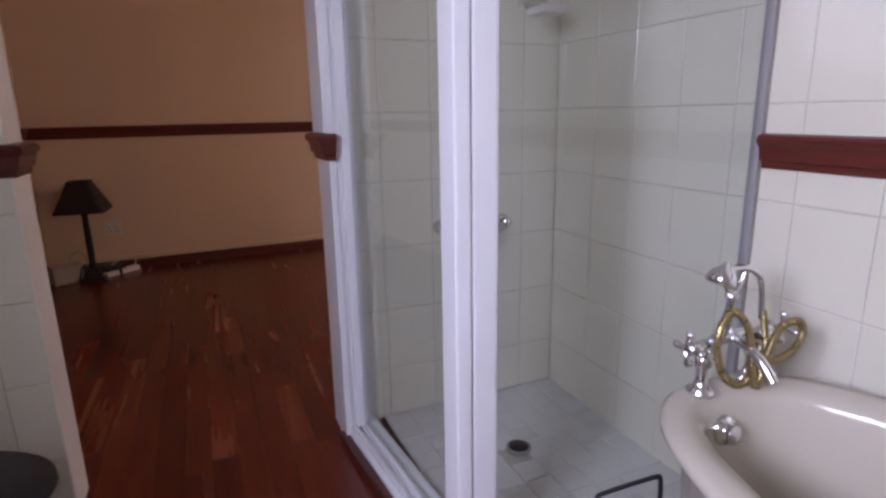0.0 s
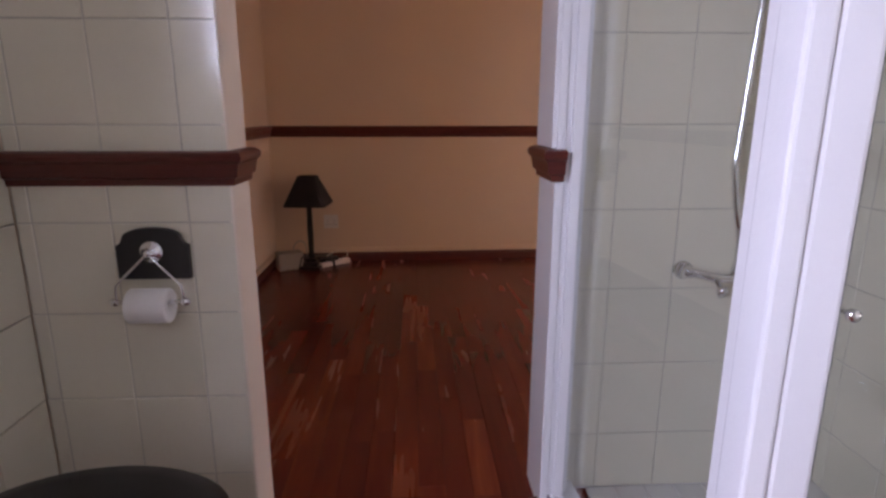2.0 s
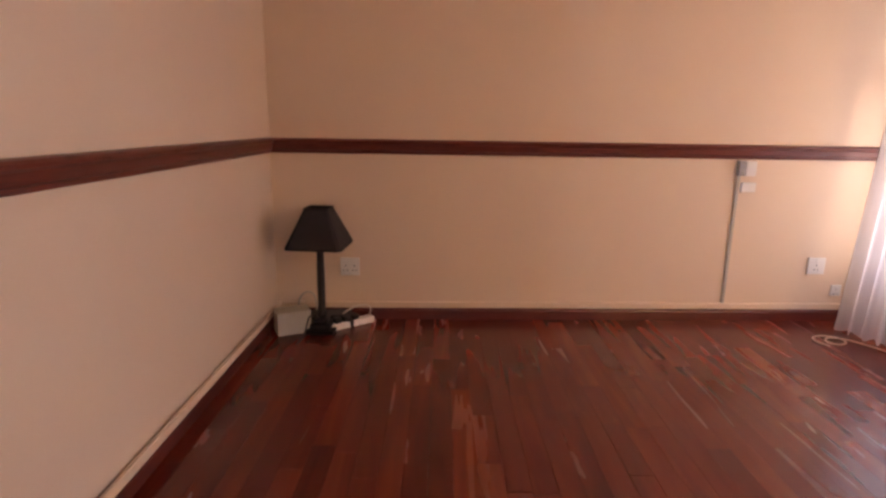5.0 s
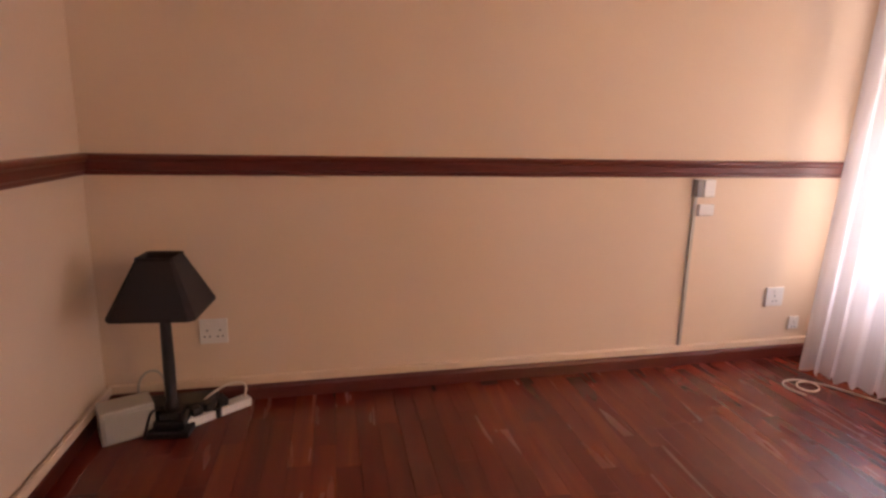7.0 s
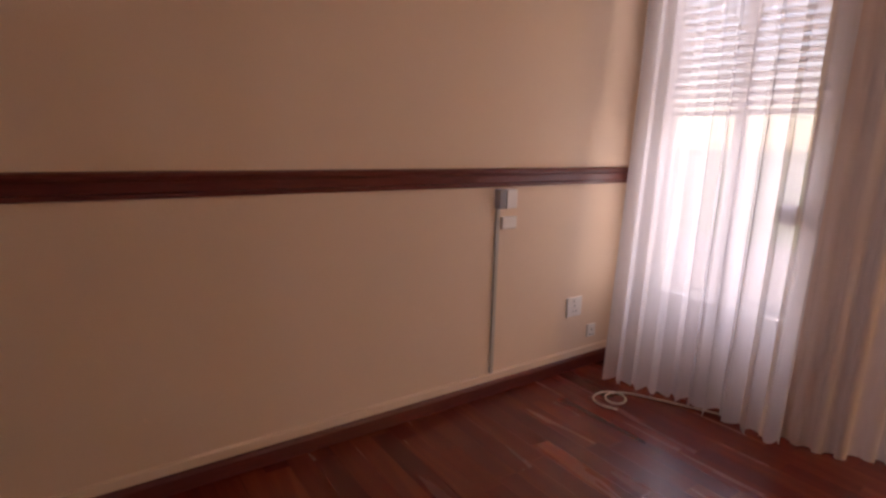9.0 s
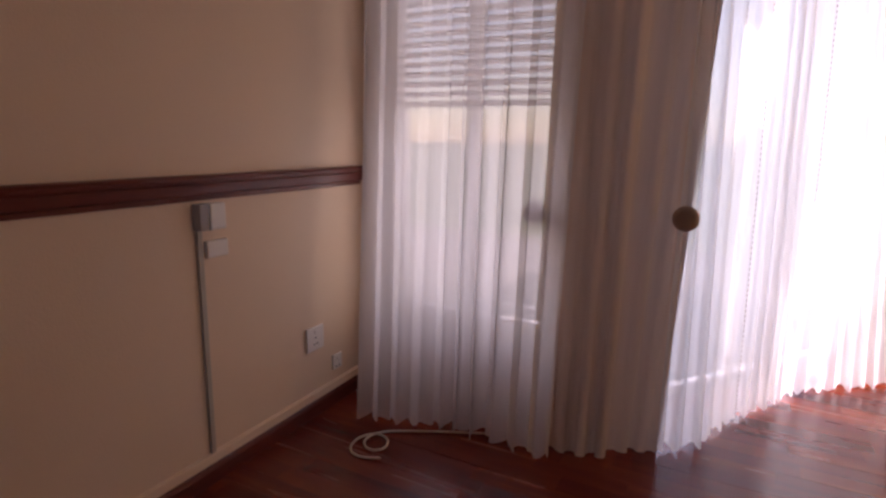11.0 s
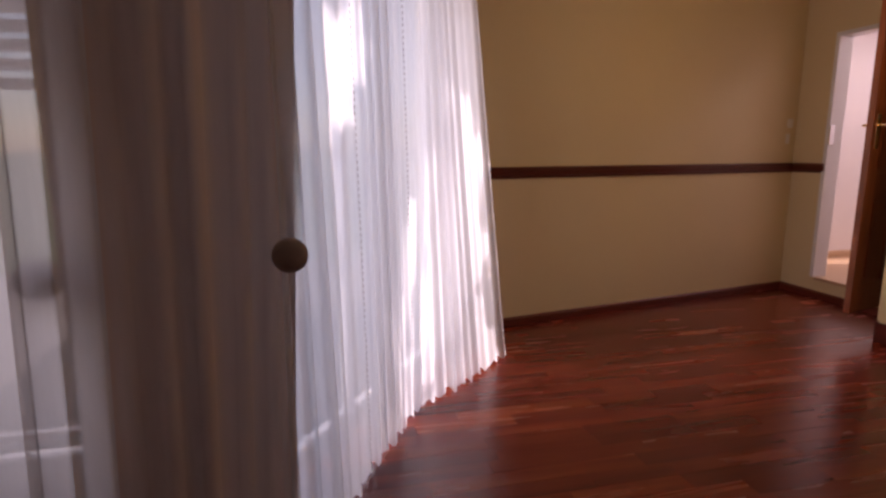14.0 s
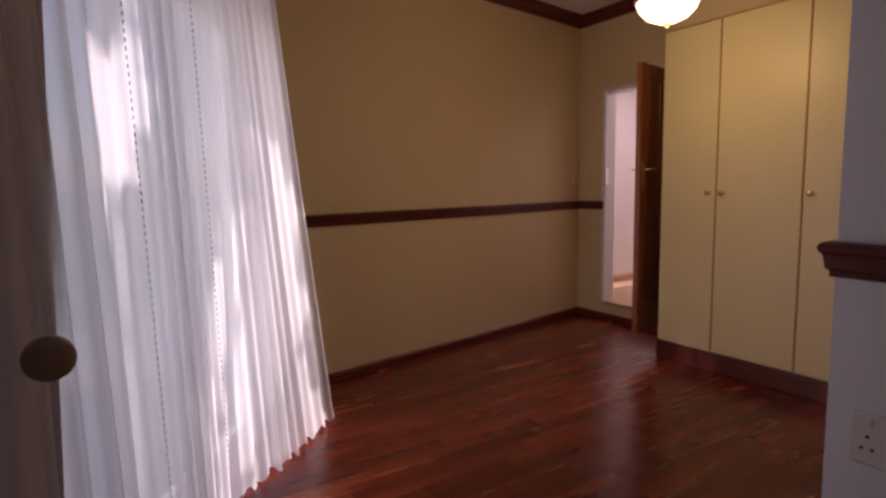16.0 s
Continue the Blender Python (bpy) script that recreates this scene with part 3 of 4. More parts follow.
# ---------- corner lamp and clutter ----------
def table_lamp():
    top = tagged(new("table_lamp"), "black table lamp with a four-sided tapered shade on the floor", "lamp")
    top.matrix_world = pose(0.074, 3.95, 0, 0, 0, -4)
    bm = bmesh.new()
    add_box(bm, (-0.085, -0.085, 0), (0.085, 0.085, 0.028), 0.008)
    add_box(bm, (-0.062, -0.062, 0.028), (0.062, 0.062, 0.062), 0.010)
    add_box(bm, (-0.042, -0.042, 0.062), (0.042, 0.042, 0.090), 0.008)
    finish(bm, "base", BLACK, parent=top)
    lathe("stem", ((0.028, 0.09), (0.030, 0.12), (0.022, 0.14), (0.024, 0.30), (0.021, 0.50), (0.028, 0.515), (0.028, 0.53), (0.012, 0.545), (0.012, 0.62)), Matrix(), BLACK, 16, top)
    bm = bmesh.new()
    def sq(w, z):
        c = 0.86
        return [bm.verts.new((x * w, y * w, z)) for x, y in ((-c, -1), (c, -1), (1, -c), (1, c), (c, 1), (-c, 1), (-1, c), (-1, -c))]
    o = [sq(0.164, 0.532), sq(0.164, 0.545), sq(0.072, 0.752), sq(0.072, 0.762), sq(0.067, 0.762), sq(0.067, 0.752), sq(0.158, 0.545), sq(0.158, 0.532)]
    for r, q in zip(o, o[1:] + o[:1]):
        for i in range(8):
            bm.faces.new((r[i], r[(i + 1) % 8], q[(i + 1) % 8], q[i]))
    finish(bm, "shade", SHADE, parent=top)
    return top


table_lamp()
psu = tagged(new("power_box"), "beige grey plastic power box on the floor", "box")
psu.matrix_world = pose(-0.10, 3.93, 0, 0, 0, 26)
box("body", (-0.10, -0.055, 0.0), (0.10, 0.075, 0.142), GREYBOX, 0.008, psu)
box("front_plate", (-0.085, -0.060, 0.012), (0.085, -0.0545, 0.122), GREYBOX, 0.003, psu)
strip = tagged(new("power_strip"), "white multi-plug adaptor with black plugs", "power strip")
strip.matrix_world = pose(0.235, 4.05, 0, 0, 0, 38)
box("body", (-0.15, -0.03, 0.0), (0.15, 0.03, 0.04), PLASTIC, 0.006, strip)
for x in (-0.10, -0.04, 0.02):
    box("plug", (x - 0.022, -0.022, 0.04), (x + 0.022, 0.022, 0.075), BLACK, 0.008, strip)
tagged(tube("cable", [(0.33, 4.13, 0.03), (0.36, 4.16, 0.09), (0.28, 4.15, 0.11), (0.20, 4.08, 0.09), (0.15, 4.03, 0.05), (0.13, 4.02, 0.01)], 0.005, CABLE), "white looped mains cable", "cable")
tagged(tube("cable", [(-0.02, 3.87, 0.01), (0.0, 3.84, 0.05), (0.01, 3.87, 0.12), (0.02, 3.95, 0.10), (0.05, 4.0, 0.01), (0.2, 4.1, 0.01)], 0.005, BLACK), "black lamp cable on the floor", "cable")
tagged(tube("cable", [(-0.10, 4.12, 0.01), (-0.12, 4.12, 0.12), (-0.08, 4.14, 0.19), (-0.02, 4.14, 0.19), (0.01, 4.12, 0.12), (0.0, 4.10, 0.01)], 0.005, GREYBOX), "thin grey looped cable", "cable")
tray = tagged(new("modem_shelf"), "flat black plastic device behind the lamp", "device")
tray.matrix_world = pose(0.03, 4.06, 0, 0, 0, 6)
box("body", (-0.22, -0.07, 0.0), (0.22, 0.09, 0.05), BLACK, 0.01, tray)
box("lid", (-0.19, -0.05, 0.05), (0.20, 0.08, 0.075), BLACK, 0.008, tray)


# ---------- sockets and boxes ----------
def socket(m, w, h, label, sets=2):
    top = tagged(new("wall_socket"), label, "socket", "wall sockets")
    top.matrix_world = m
    box("plate", (-w / 2, -0.011, -h / 2), (w / 2, 0, h / 2), PLASTIC, 0.004, top)
    for k in range(sets):
        cx = (k - (sets - 1) / 2) * w * 0.46
        for x, z in ((0, 0.018), (-0.011, -0.012), (0.011, -0.012)):
            lathe("pin_hole", ((0.0042, 0), (0.0042, 0.0006)), pose(cx + x, -0.0112, z - 0.012, 90), DARKHOLE, 10, top)
        box("switch", (cx - 0.009, -0.015, h / 2 - 0.03), (cx + 0.009, -0.010, h / 2 - 0.014), PLASTIC, 0.002, top)
    return top


socket(pose(0.211, north(0.211) - 0.001, 0.35, 0, 0, NTURN), 0.122, 0.118, "white double socket on cream wall")
socket(pose(3.25, north(3.25) - 0.001, 0.375, 0, 0, NTURN), 0.118, 0.112, "white wall socket above the cable duct", 1)
socket(pose(3.41, north(3.41) - 0.001, 0.21, 0, 0, NTURN), 0.07, 0.075, "small grey wall outlet plate", 1)
socket(pose(2.785, 1.151, 0.715, 0, 0, 180), 0.14, 0.13, "white double socket on white wall")
bx = tagged(new("junction_box"), "grey and white junction box under the dado rail", "box")
bx.matrix_world = pose(2.688, north(2.688) - 0.001, 1.003, 0, 0, NTURN)
box("housing", (-0.052, -0.04, -0.045), (-0.012, 0, 0.047), GREYP, 0.004, bx)
box("cover", (-0.012, -0.045, -0.046), (0.055, 0, 0.047), PLASTIC, 0.006, bx)
bell = tagged(new("bell_plate"), "small white plastic plate on the wall", "switch")
bell.matrix_world = pose(2.722, north(2.722) - 0.001, 0.885, 0, 0, NTURN)
box("plate", (-0.047, -0.02, -0.031), (0.047, 0, 0.031), PLASTIC, 0.006, bell)
tagged(box("cable_conduit", (-0.01, -0.014, 0.118), (0.01, -0.0005, 0.962), GREYBOX, 0.003, m=pose(2.653, north(2.653), 0, 0, 0, NTURN)), "thin vertical cable conduit on the wall", "conduit")
sw = tagged(new("light_switch"), "small light switch and intercom by the corner", "switch")
sw.matrix_world = pose(6.338, -1.42, 1.45, 0, 0, 80.4)
box("plate", (-0.035, -0.012, -0.12), (0.035, 0, -0.03), PLASTIC, 0.004, sw)
box("handset", (-0.06, -0.035, 0.02), (0.03, 0, 0.10), PLASTIC, 0.012, sw)
tagged(tube("cable", [(3.08, 3.80, 0.008), (3.04, 3.86, 0.008), (3.06, 3.95, 0.008), (3.16, 3.98, 0.008), (3.24, 3.93, 0.008), (3.22, 3.85, 0.008), (3.14, 3.82, 0.008), (3.10, 3.88, 0.008), (3.16, 3.95, 0.008), (3.26, 3.92, 0.008), (3.34, 3.78, 0.008), (3.43, 3.60, 0.008), (3.50, 3.45, 0.008)], 0.0045, CABLE), "coiled white cable on the wooden floor", "cable")


# ---------- curtains ----------
def curtain(name, base, tops, z0, z1, folds, depth, mat, seed, hem=0.0, seams=()):
    """Gathered cloth between a floor line and a rail line (both lists of x, y)."""
    rnd = random.Random(seed)
    def along(pts, t):
        segs = [(Vector(b) - Vector(a)).length for a, b in zip(pts, pts[1:])]
        d = t * sum(segs)
        for (a, b), s in zip(zip(pts, pts[1:]), segs):
            if d <= s + 1e-9:
                u = (Vector(b) - Vector(a)).normalized()
                return Vector(a) + u * d, Vector((u.y, -u.x))
            d -= s
        u = (Vector(pts[-1]) - Vector(pts[-2])).normalized()
        return Vector(pts[-1]), Vector((u.y, -u.x))
    nx, nz = folds * 10, 26
    ph = [rnd.uniform(0, 6.28) for _ in range(8)]
    bm = bmesh.new()
    grid = []
    for j in range(nz + 1):
        w = j / nz
        z = z0 + (z1 - z0) * w
        row = []
        for i in range(nx + 1):
            t = i / nx
            a, na = along(base, t)
            b, nb = along(tops, t)
            p = a.lerp(b, w)
            n = na.lerp(nb, w)
            f = 2 * math.pi * folds * (t + 0.012 * math.sin(9 * t + ph[0]) + 0.01 * math.sin(17 * t + ph[1] + w))
            amp = depth * (1.0 - 0.45 * w) * (0.65 + 0.35 * math.sin(5 * t * folds / 6 + ph[2]))
            off = amp * (math.sin(f + 0.5 * math.sin(2 * w + ph[3])) + 0.2 * math.sin(1.7 * f + ph[4] + 2 * w)) + 0.03 * (1 - w) ** 2 * math.sin(7 * t + ph[5])
            u = Vector((-n.y, n.x))
            q = p + n * off + u * (0.3 * amp * math.sin(2 * f + ph[7]))
            zz = z + (hem * (0.5 + 0.5 * math.sin(3.1 * f / 2 + ph[6])) if j == 0 else 0)
            row.append(bm.verts.new((q.x, q.y, zz)))
        grid.append(row)
    for a, b in zip(grid, grid[1:]):
        for i in range(nx):
            bm.faces.new((a[i], a[i + 1], b[i + 1], b[i]))
    lines = []
    for t in seams:
        i = int(t * nx)
        side = (grid[0][i + 1].co - grid[0][i].co).normalized()
        lines.append((side, [(r[i].co.copy(), (r[i + 1].co - r[i].co).normalized()) for r in grid]))
    ob = finish(bm, name, mat, True)
    if lines:
        sb = bmesh.new()
        for side, rows in lines:
            for k in range(int((z1 - z0) / 0.024)):
                w = (k + 0.5) * 0.024 / (z1 - z0) * nz
                j = min(int(w), nz - 1)
                p = rows[j][0].lerp(rows[j + 1][0], w - j)
                e = rows[j][1].lerp(rows[j + 1][1], w - j).normalized()
                add_box(sb, (-0.003, -0.0035, -0.006), (0.003, 0.0035, 0.006), 0, Matrix.Translation(p) @ Matrix.Rotation(math.atan2(e.y, e.x), 4, 'Z'))
        tagged(finish(sb, "drawn_thread_seam", SEAM, parent=ob), kind="stuff")
    return ob


tagged(curtain("sheer_curtain", [(3.35, 4.11), (3.41, 3.72), (3.42, 3.20)], [(3.565, 4.18), (3.55, 3.65), (3.50, 3.16)], 0.004, 2.78, 10, 0.05, SHEER, 3, 0.03), "white gathered sheer curtain hanging to the floor", "curtain", "window curtains")
tagged(curtain("sheer_curtain", [(3.725, 2.85), (3.80, 2.73), (4.15, 2.55), (4.66, 2.23), (5.30, 1.60)], [(3.70, 2.82), (4.10, 2.62), (4.60, 2.30), (5.18, 1.88)], 0.004, 2.78, 22, 0.028, SHEER, 8, 0.03, (0.10, 0.17, 0.27, 0.40, 0.52)), "white gathered sheer curtain hanging to the floor", "curtain", "window curtains")
tagged(curtain("drape", [(3.52, 3.30), (3.56, 3.03), (3.70, 2.83)], [(3.54, 3.32), (3.62, 3.04), (3.86, 2.72)], -0.003, 2.78, 6, 0.024, DRAPE, 5, 0.0), "lined cream drape gathered at the window corner", "curtain", "window curtains")
for x, y, a in ((3.52, 3.345, -73), (3.69, 2.80, -88)):
    k = tagged(new("tieback_knob"), "round dark wooden curtain tieback knob", "curtain knob", "tieback knobs")
    k.matrix_world = pose(x, y, 0.995, 90, 0, a)
    lathe("disc", ((0.012, -0.12), (0.012, -0.02), (0.040, -0.012), (0.050, 0), (0.047, 0.012), (0.03, 0.02), (0.01, 0.022)), Matrix(), KNOBWOOD, 26, k)
rail = tagged(new("curtain_rail"), "white curtain rail under the ceiling", "curtain rail")
tube("track", [(3.57, 4.22, 2.80), (3.56, 3.7, 2.80), (3.52, 3.2, 2.80), (3.60, 2.98, 2.80), (3.80, 2.86, 2.80), (4.6, 2.30, 2.80), (5.22, 1.86, 2.80)], 0.012, PLASTIC, rail)


# ---------- windows ----------
def window(name, m, w, z0, z1, bars):
    top = tagged(new(name), kind="structure")
    top.matrix_world = m
    bm = bmesh.new()
    t = 0.045
    for a, b in (((0, 0, z0), (w, 0.05, z0 + t)), ((0, 0, z1 - t), (w, 0.05, z1)), ((0, 0, z0 + t), (t, 0.05, z1 - t)), ((w - t, 0, z0 + t), (w, 0.05, z1 - t)), ((w / 2 - 0.025, 0.002, z0 + t), (w / 2 + 0.025, 0.048, z1 - t))):
        add_box(bm, a, b, 0.004)
    for z in bars:
        add_box(bm, (t, 0.012, z - 0.011), (w / 2 - 0.025, 0.04, z + 0.011), 0.003)
        add_box(bm, (w / 2 + 0.025, 0.012, z - 0.011), (w - t, 0.04, z + 0.011), 0.003)
    finish(bm, "frame", WHITE, parent=top)
    for a, b in ((t, w / 2 - 0.025), (w / 2 + 0.025, w - t)):
        g = box("pane", (a, 0.022, z0 + t), (b, 0.027, z1 - t), GLASS, parent=top)
        g.visible_shadow = False
    return top


MW1 = Matrix(((0, 1, 0, 3.71), (1, 0, 0, 3.32), (0, 0, 1, 0), (0, 0, 0, 1)))
window("window_1", MW1, 0.81, 0.42, 2.25, (0.52,))
MW2 = Matrix(((-0.8087, 0.588, 0, 6.60), (0.5882, 0.809, 0, 1.133), (0, 0, 1, 0), (0, 0, 0, 1)))
window("window_2", MW2 @ pose(1.45, 0.04, 0), 1.90, 0.0, 2.2, ())
window("window_3", Matrix(((0, -1, 0, -0.25), (1, 0, 0, -1.748), (0, 0, 1, 0), (0, 0, 0, 1))), 1.10, 1.1, 2.1, ())


blind = tagged(new("venetian_blind"), "half-lowered white slatted blind at the window", "blind")
blind.location = (3.695, 3.725, 1.44)
box("head_box", (-0.012, -0.385, 0.745), (0.012, 0.385, 0.785), WHITE, 0.003, blind)
slat = bmesh.new()
add_box(slat, (-0.016, -0.385, -0.0012), (0.016, 0.385, 0.0012))
s0 = finish(slat, "slat", WHITE, parent=blind)
s0.matrix_basis = pose(0, 0, 0, 0, 52)
for k in range(1, 17):
    sl = new("slat", s0.data)
    sl.parent = blind
    sl.matrix_basis = pose(0, 0, k * 0.044, 0, 52)


# ---------- wardrobe ----------
def wardrobe():
    top = tagged(new("wardrobe"), "cream built-in wardrobe with gold door edges and brass knobs", "wardrobe")
    top.location = (4.94, -0.925, 0)
    zt = 2.42
    box("plinth", (-2.02, -0.612, 0.0), (0.012, -0.004, 0.135), RED, 0.006, top)
    box("body", (-2.02, -0.612, 0.135), (0.0, -0.022, zt), CUPBOARD, 0.003, top)
    xs = [-2.02, -1.51, -0.985, -0.435, 0.0]
    for a, b, side in zip(xs, xs[1:], (1, 1, 1, -1)):
        d = box("door", (a + 0.009, -0.0205, 0.15), (b - 0.003, 0.0, zt - 0.012), CUPBOARD, 0.003, top)
        bm = bmesh.new()
        add_box(bm, (a + 0.0005, -0.021, 0.15), (a + 0.008, 0.002, zt - 0.012), 0.002)
        add_box(bm, (a + 0.01, -0.02, zt - 0.0115), (b - 0.003, 0.001, zt - 0.004), 0.002)
        finish(bm, "edge_strip", GOLD, parent=d)
        kx = b - 0.05 if side > 0 else a + 0.05
        if b == xs[2]:
            kx = b - 0.05
        lathe("knob", ((0.014, 0), (0.012, 0.004), (0.006, 0.010), (0.007, 0.018), (0.016, 0.026), (0.018, 0.034), (0.013, 0.040), (0.004, 0.042)), pose(kx, 0, 1.26, -90), BRASS, 20, d)
    return top


wardrobe()
tagged(box("wall_over_wardrobe", (2.92, -1.53, 2.425), (4.92, -0.98, 2.94), WALLY), kind="structure")

# ---------- bedroom door ----------
frm = bmesh.new()
add_box(frm, (6.008, -1.665, 0.18), (6.045, -1.525, 2.225), 0.004)
add_box(frm, (5.175, -1.665, 0.18), (5.212, -1.525, 2.225), 0.004)
add_box(frm, (5.212, -1.665, 2.188), (6.008, -1.525, 2.225), 0.004)
tagged(finish(frm, "door_frame", WHITE), kind="structure")
tagged(box("strike_plate", (5.998, -1.57, 1.32), (6.009, -1.525, 1.48), CHROME, 0.002), "chrome strike plate on the door frame", "lock")
leaf = tagged(new("panelled_door"), "varnished wooden panelled door standing open", "door")
leaf.matrix_world = pose(5.235, -1.52, 0.185, 0, 0, 103)
bm = bmesh.new()
W, T, L = 0.76, 0.04, 2.03
for a, b in (((0, 0), (0.11, L)), ((W - 0.11, 0), (W, L))):
    add_box(bm, (a[0], 0, a[1]), (b[0], T, b[1]), 0.003)
for z0, z1 in ((0, 0.2), (0.78, 0.94), (L - 0.12, L)):
    add_box(bm, (0.11, 0.001, z0), (W - 0.11, T - 0.001, z1), 0.002)
add_box(bm, (W / 2 - 0.045, 0.0015, 0.2), (W / 2 + 0.045, T - 0.0015, 0.78), 0.002)
add_box(bm, (W / 2 - 0.045, 0.0015, 0.94), (W / 2 + 0.045, T - 0.0015, L - 0.12), 0.002)
finish(bm, "leaf_frame", DOORWOOD, parent=leaf)
for x0, x1 in ((0.11, W / 2 - 0.045), (W / 2 + 0.045, W - 0.11)):
    for z0, z1 in ((0.2, 0.78), (0.94, L - 0.12)):
        b2 = bmesh.new()
        add_box(b2, (x0, 0.012, z0), (x1, T - 0.012, z1))
        add_box(b2, (x0 + 0.03, 0.006, z0 + 0.03), (x1 - 0.03, T - 0.006, z1 - 0.03), 0.006)
        finish(b2, "panel", DOORWOOD, parent=leaf)
for s, y in ((-1, 0.0), (1, T)):
    hd = box("handle_plate", (W - 0.08, y - 0.004 if s < 0 else y, 1.10), (W - 0.04, y if s < 0 else y + 0.004, 1.32), BRASS, 0.002, leaf)
    tube("lever", [(W - 0.06, y, 1.25), (W - 0.06, y + s * 0.045, 1.25), (W - 0.07, y + s * 0.055, 1.25), (W - 0.13, y + s * 0.055, 1.255), (W - 0.17, y + s * 0.05, 1.25)], 0.008, BRASS, hd)

# hall beyond
tagged(box("floor_hall", (4.9, -3.7, 0.05), (6.9, -1.66, 0.175), HALLFLOOR), kind="structure")
tagged(box("threshold", (5.212, -1.66, 0.155), (6.008, -1.535, 0.182), HALLFLOOR, 0.004), kind="structure")
wall("wall_hall_east", (6.75, -3.7), (6.75, -1.66), 0.1, 0, H, HALLWALL)
wall("wall_hall_south", (4.8, -3.6), (6.8, -3.6), 0.1, 0, H, HALLWALL)
wall("wall_hall_west", (4.9, -1.66), (4.9, -3.7), 0.1, 0, H, HALLWALL)
tagged(box("ceiling_hall", (4.8, -3.8, H), (6.95, -2.1, H + 0.1), CEIL), kind="structure")
moulding("baseboard_hall", ((5.0, -3.6), (6.75, -3.6), (6.75, -1.8)), SKIRT, 0.165, HALLFLOOR)

# ---------- ceiling lamp ----------
cl = tagged(new("ceiling_lamp"), "lit opal glass bowl ceiling lamp with a bronze rim", "ceiling lamp")
cl.location = (4.34, -0.12, 2.34)
lathe("bowl", ((0.01, -0.115), (0.05, -0.11), (0.11, -0.085), (0.15, -0.045), (0.168, 0.0), (0.16, 0.004)), Matrix(), OPAL, 36, cl)
lathe("rim", ((0.165, 0.0), (0.18, 0.004), (0.18, 0.016), (0.12, 0.03), (0.03, 0.05), (0.02, 0.12), (0.02, 0.55), (0.06, 0.57), (0.07, 0.61)), Matrix(), KNOBWOOD, 36, cl)
lathe("finial", ((0.004, -0.14), (0.014, -0.13), (0.016, -0.12), (0.022, -0.112), (0.01, -0.105)), Matrix(), KNOBWOOD, 16, cl)
bulb = new("ceiling_bulb", bpy.data.lights.new("ceiling_bulb", 'POINT'))
bulb.data.energy, bulb.data.color, bulb.data.shadow_soft_size = 7.5, (1.0, 0.72, 0.28), 0.12
bulb.location = (4.34, -0.12, 2.13)

# ---------- outside ----------
gr = bmesh.new()
vs = [gr.verts.new(p) for p in ((-400, -400, -0.16), (400, -400, -0.16), (400, 400, -0.16), (-400, 400, -0.16))]
gr.faces.new(vs)
tagged(finish(gr, "ground", GRASS), kind="structure")
tagged(box("patio_paving", (3.4, 1.0, -0.2), (9.0, 9.0, -0.06), PAVING), kind="structure")


def unseen_shade_tree():
    """A tree added out of view in the garden; its crown shades most of the glazed door."""
    top = tagged(new("tree"), "leafy green tree added out of view to shade the glazed door", "tree")
    foot = Vector((4.5, 8.2, -0.06))
    top.location = foot
    rnd = random.Random(21)
    a, u = Vector((3.85, 2.80, 0)), Vector((0.766, -0.643, 0))
    # clumps set along the sun's ray; their gaps shape the curtain's sun patches
    clumps = [(a + u * q + Vector((0, 0, z)) + SUN_TO * 6.0 - foot, r) for q, z, r in (
        (0.10, 0.25, 0.36), (0.05, 0.85, 0.34), (0.38, 0.35, 0.30), (0.50, 0.85, 0.30), (0.68, 1.25, 0.30), (0.80, 1.70, 0.30), (1.02, 1.45, 0.24),
        (1.25, 1.85, 0.28), (1.62, 1.82, 0.30), (0.30, 2.10, 0.28), (0.70, 2.15, 0.25), (1.95, 0.3, 0.28), (1.96, 0.85, 0.27), (1.93, 1.4, 0.28), (-0.15, 1.55, 0.22), (-0.2, 2.0, 0.3), (0.28, 1.17, 0.17), (0.20, 1.92, 0.17))]
    bm = bmesh.new()
    add_lathe(bm, ((0.16, 0), (0.12, 0.15), (0.10, 0.8), (0.085, 1.6), (0.05, 2.5)), pose(0, 0, 0, 2, 8), 12)
    finish(bm, "trunk", BARK, True, top)
    for c, r in clumps[::2]:
        tube("limb", [(0.28, -0.05, 1.9), Vector((0.35, -0.05, 2.2)).lerp(c, 0.4) + Vector((0, 0, 0.1)), c], 0.022, BARK, top)
    bm = bmesh.new()
    for c, r in clumps:
        for _ in range(int(7500 * r * r)):
            d = Vector((rnd.gauss(0, 1), rnd.gauss(0, 1), rnd.gauss(0, 1))).normalized() * r * rnd.random() ** 0.4
            m = Matrix.Translation(c + d) @ pose(0, 0, 0, rnd.uniform(0, 360), rnd.uniform(0, 360), rnd.uniform(0, 360))
            w = rnd.uniform(0.03, 0.045)
            vs = [bm.verts.new(m @ Vector(p)) for p in ((-1.4 * w, 0, 0), (0, -0.75 * w, 0.1 * w), (1.5 * w, 0, 0), (0, 0.75 * w, 0.1 * w))]
            bm.faces.new(vs)
    tagged(finish(bm, "leaves", LEAF, parent=top), kind="stuff")


unseen_shade_tree()

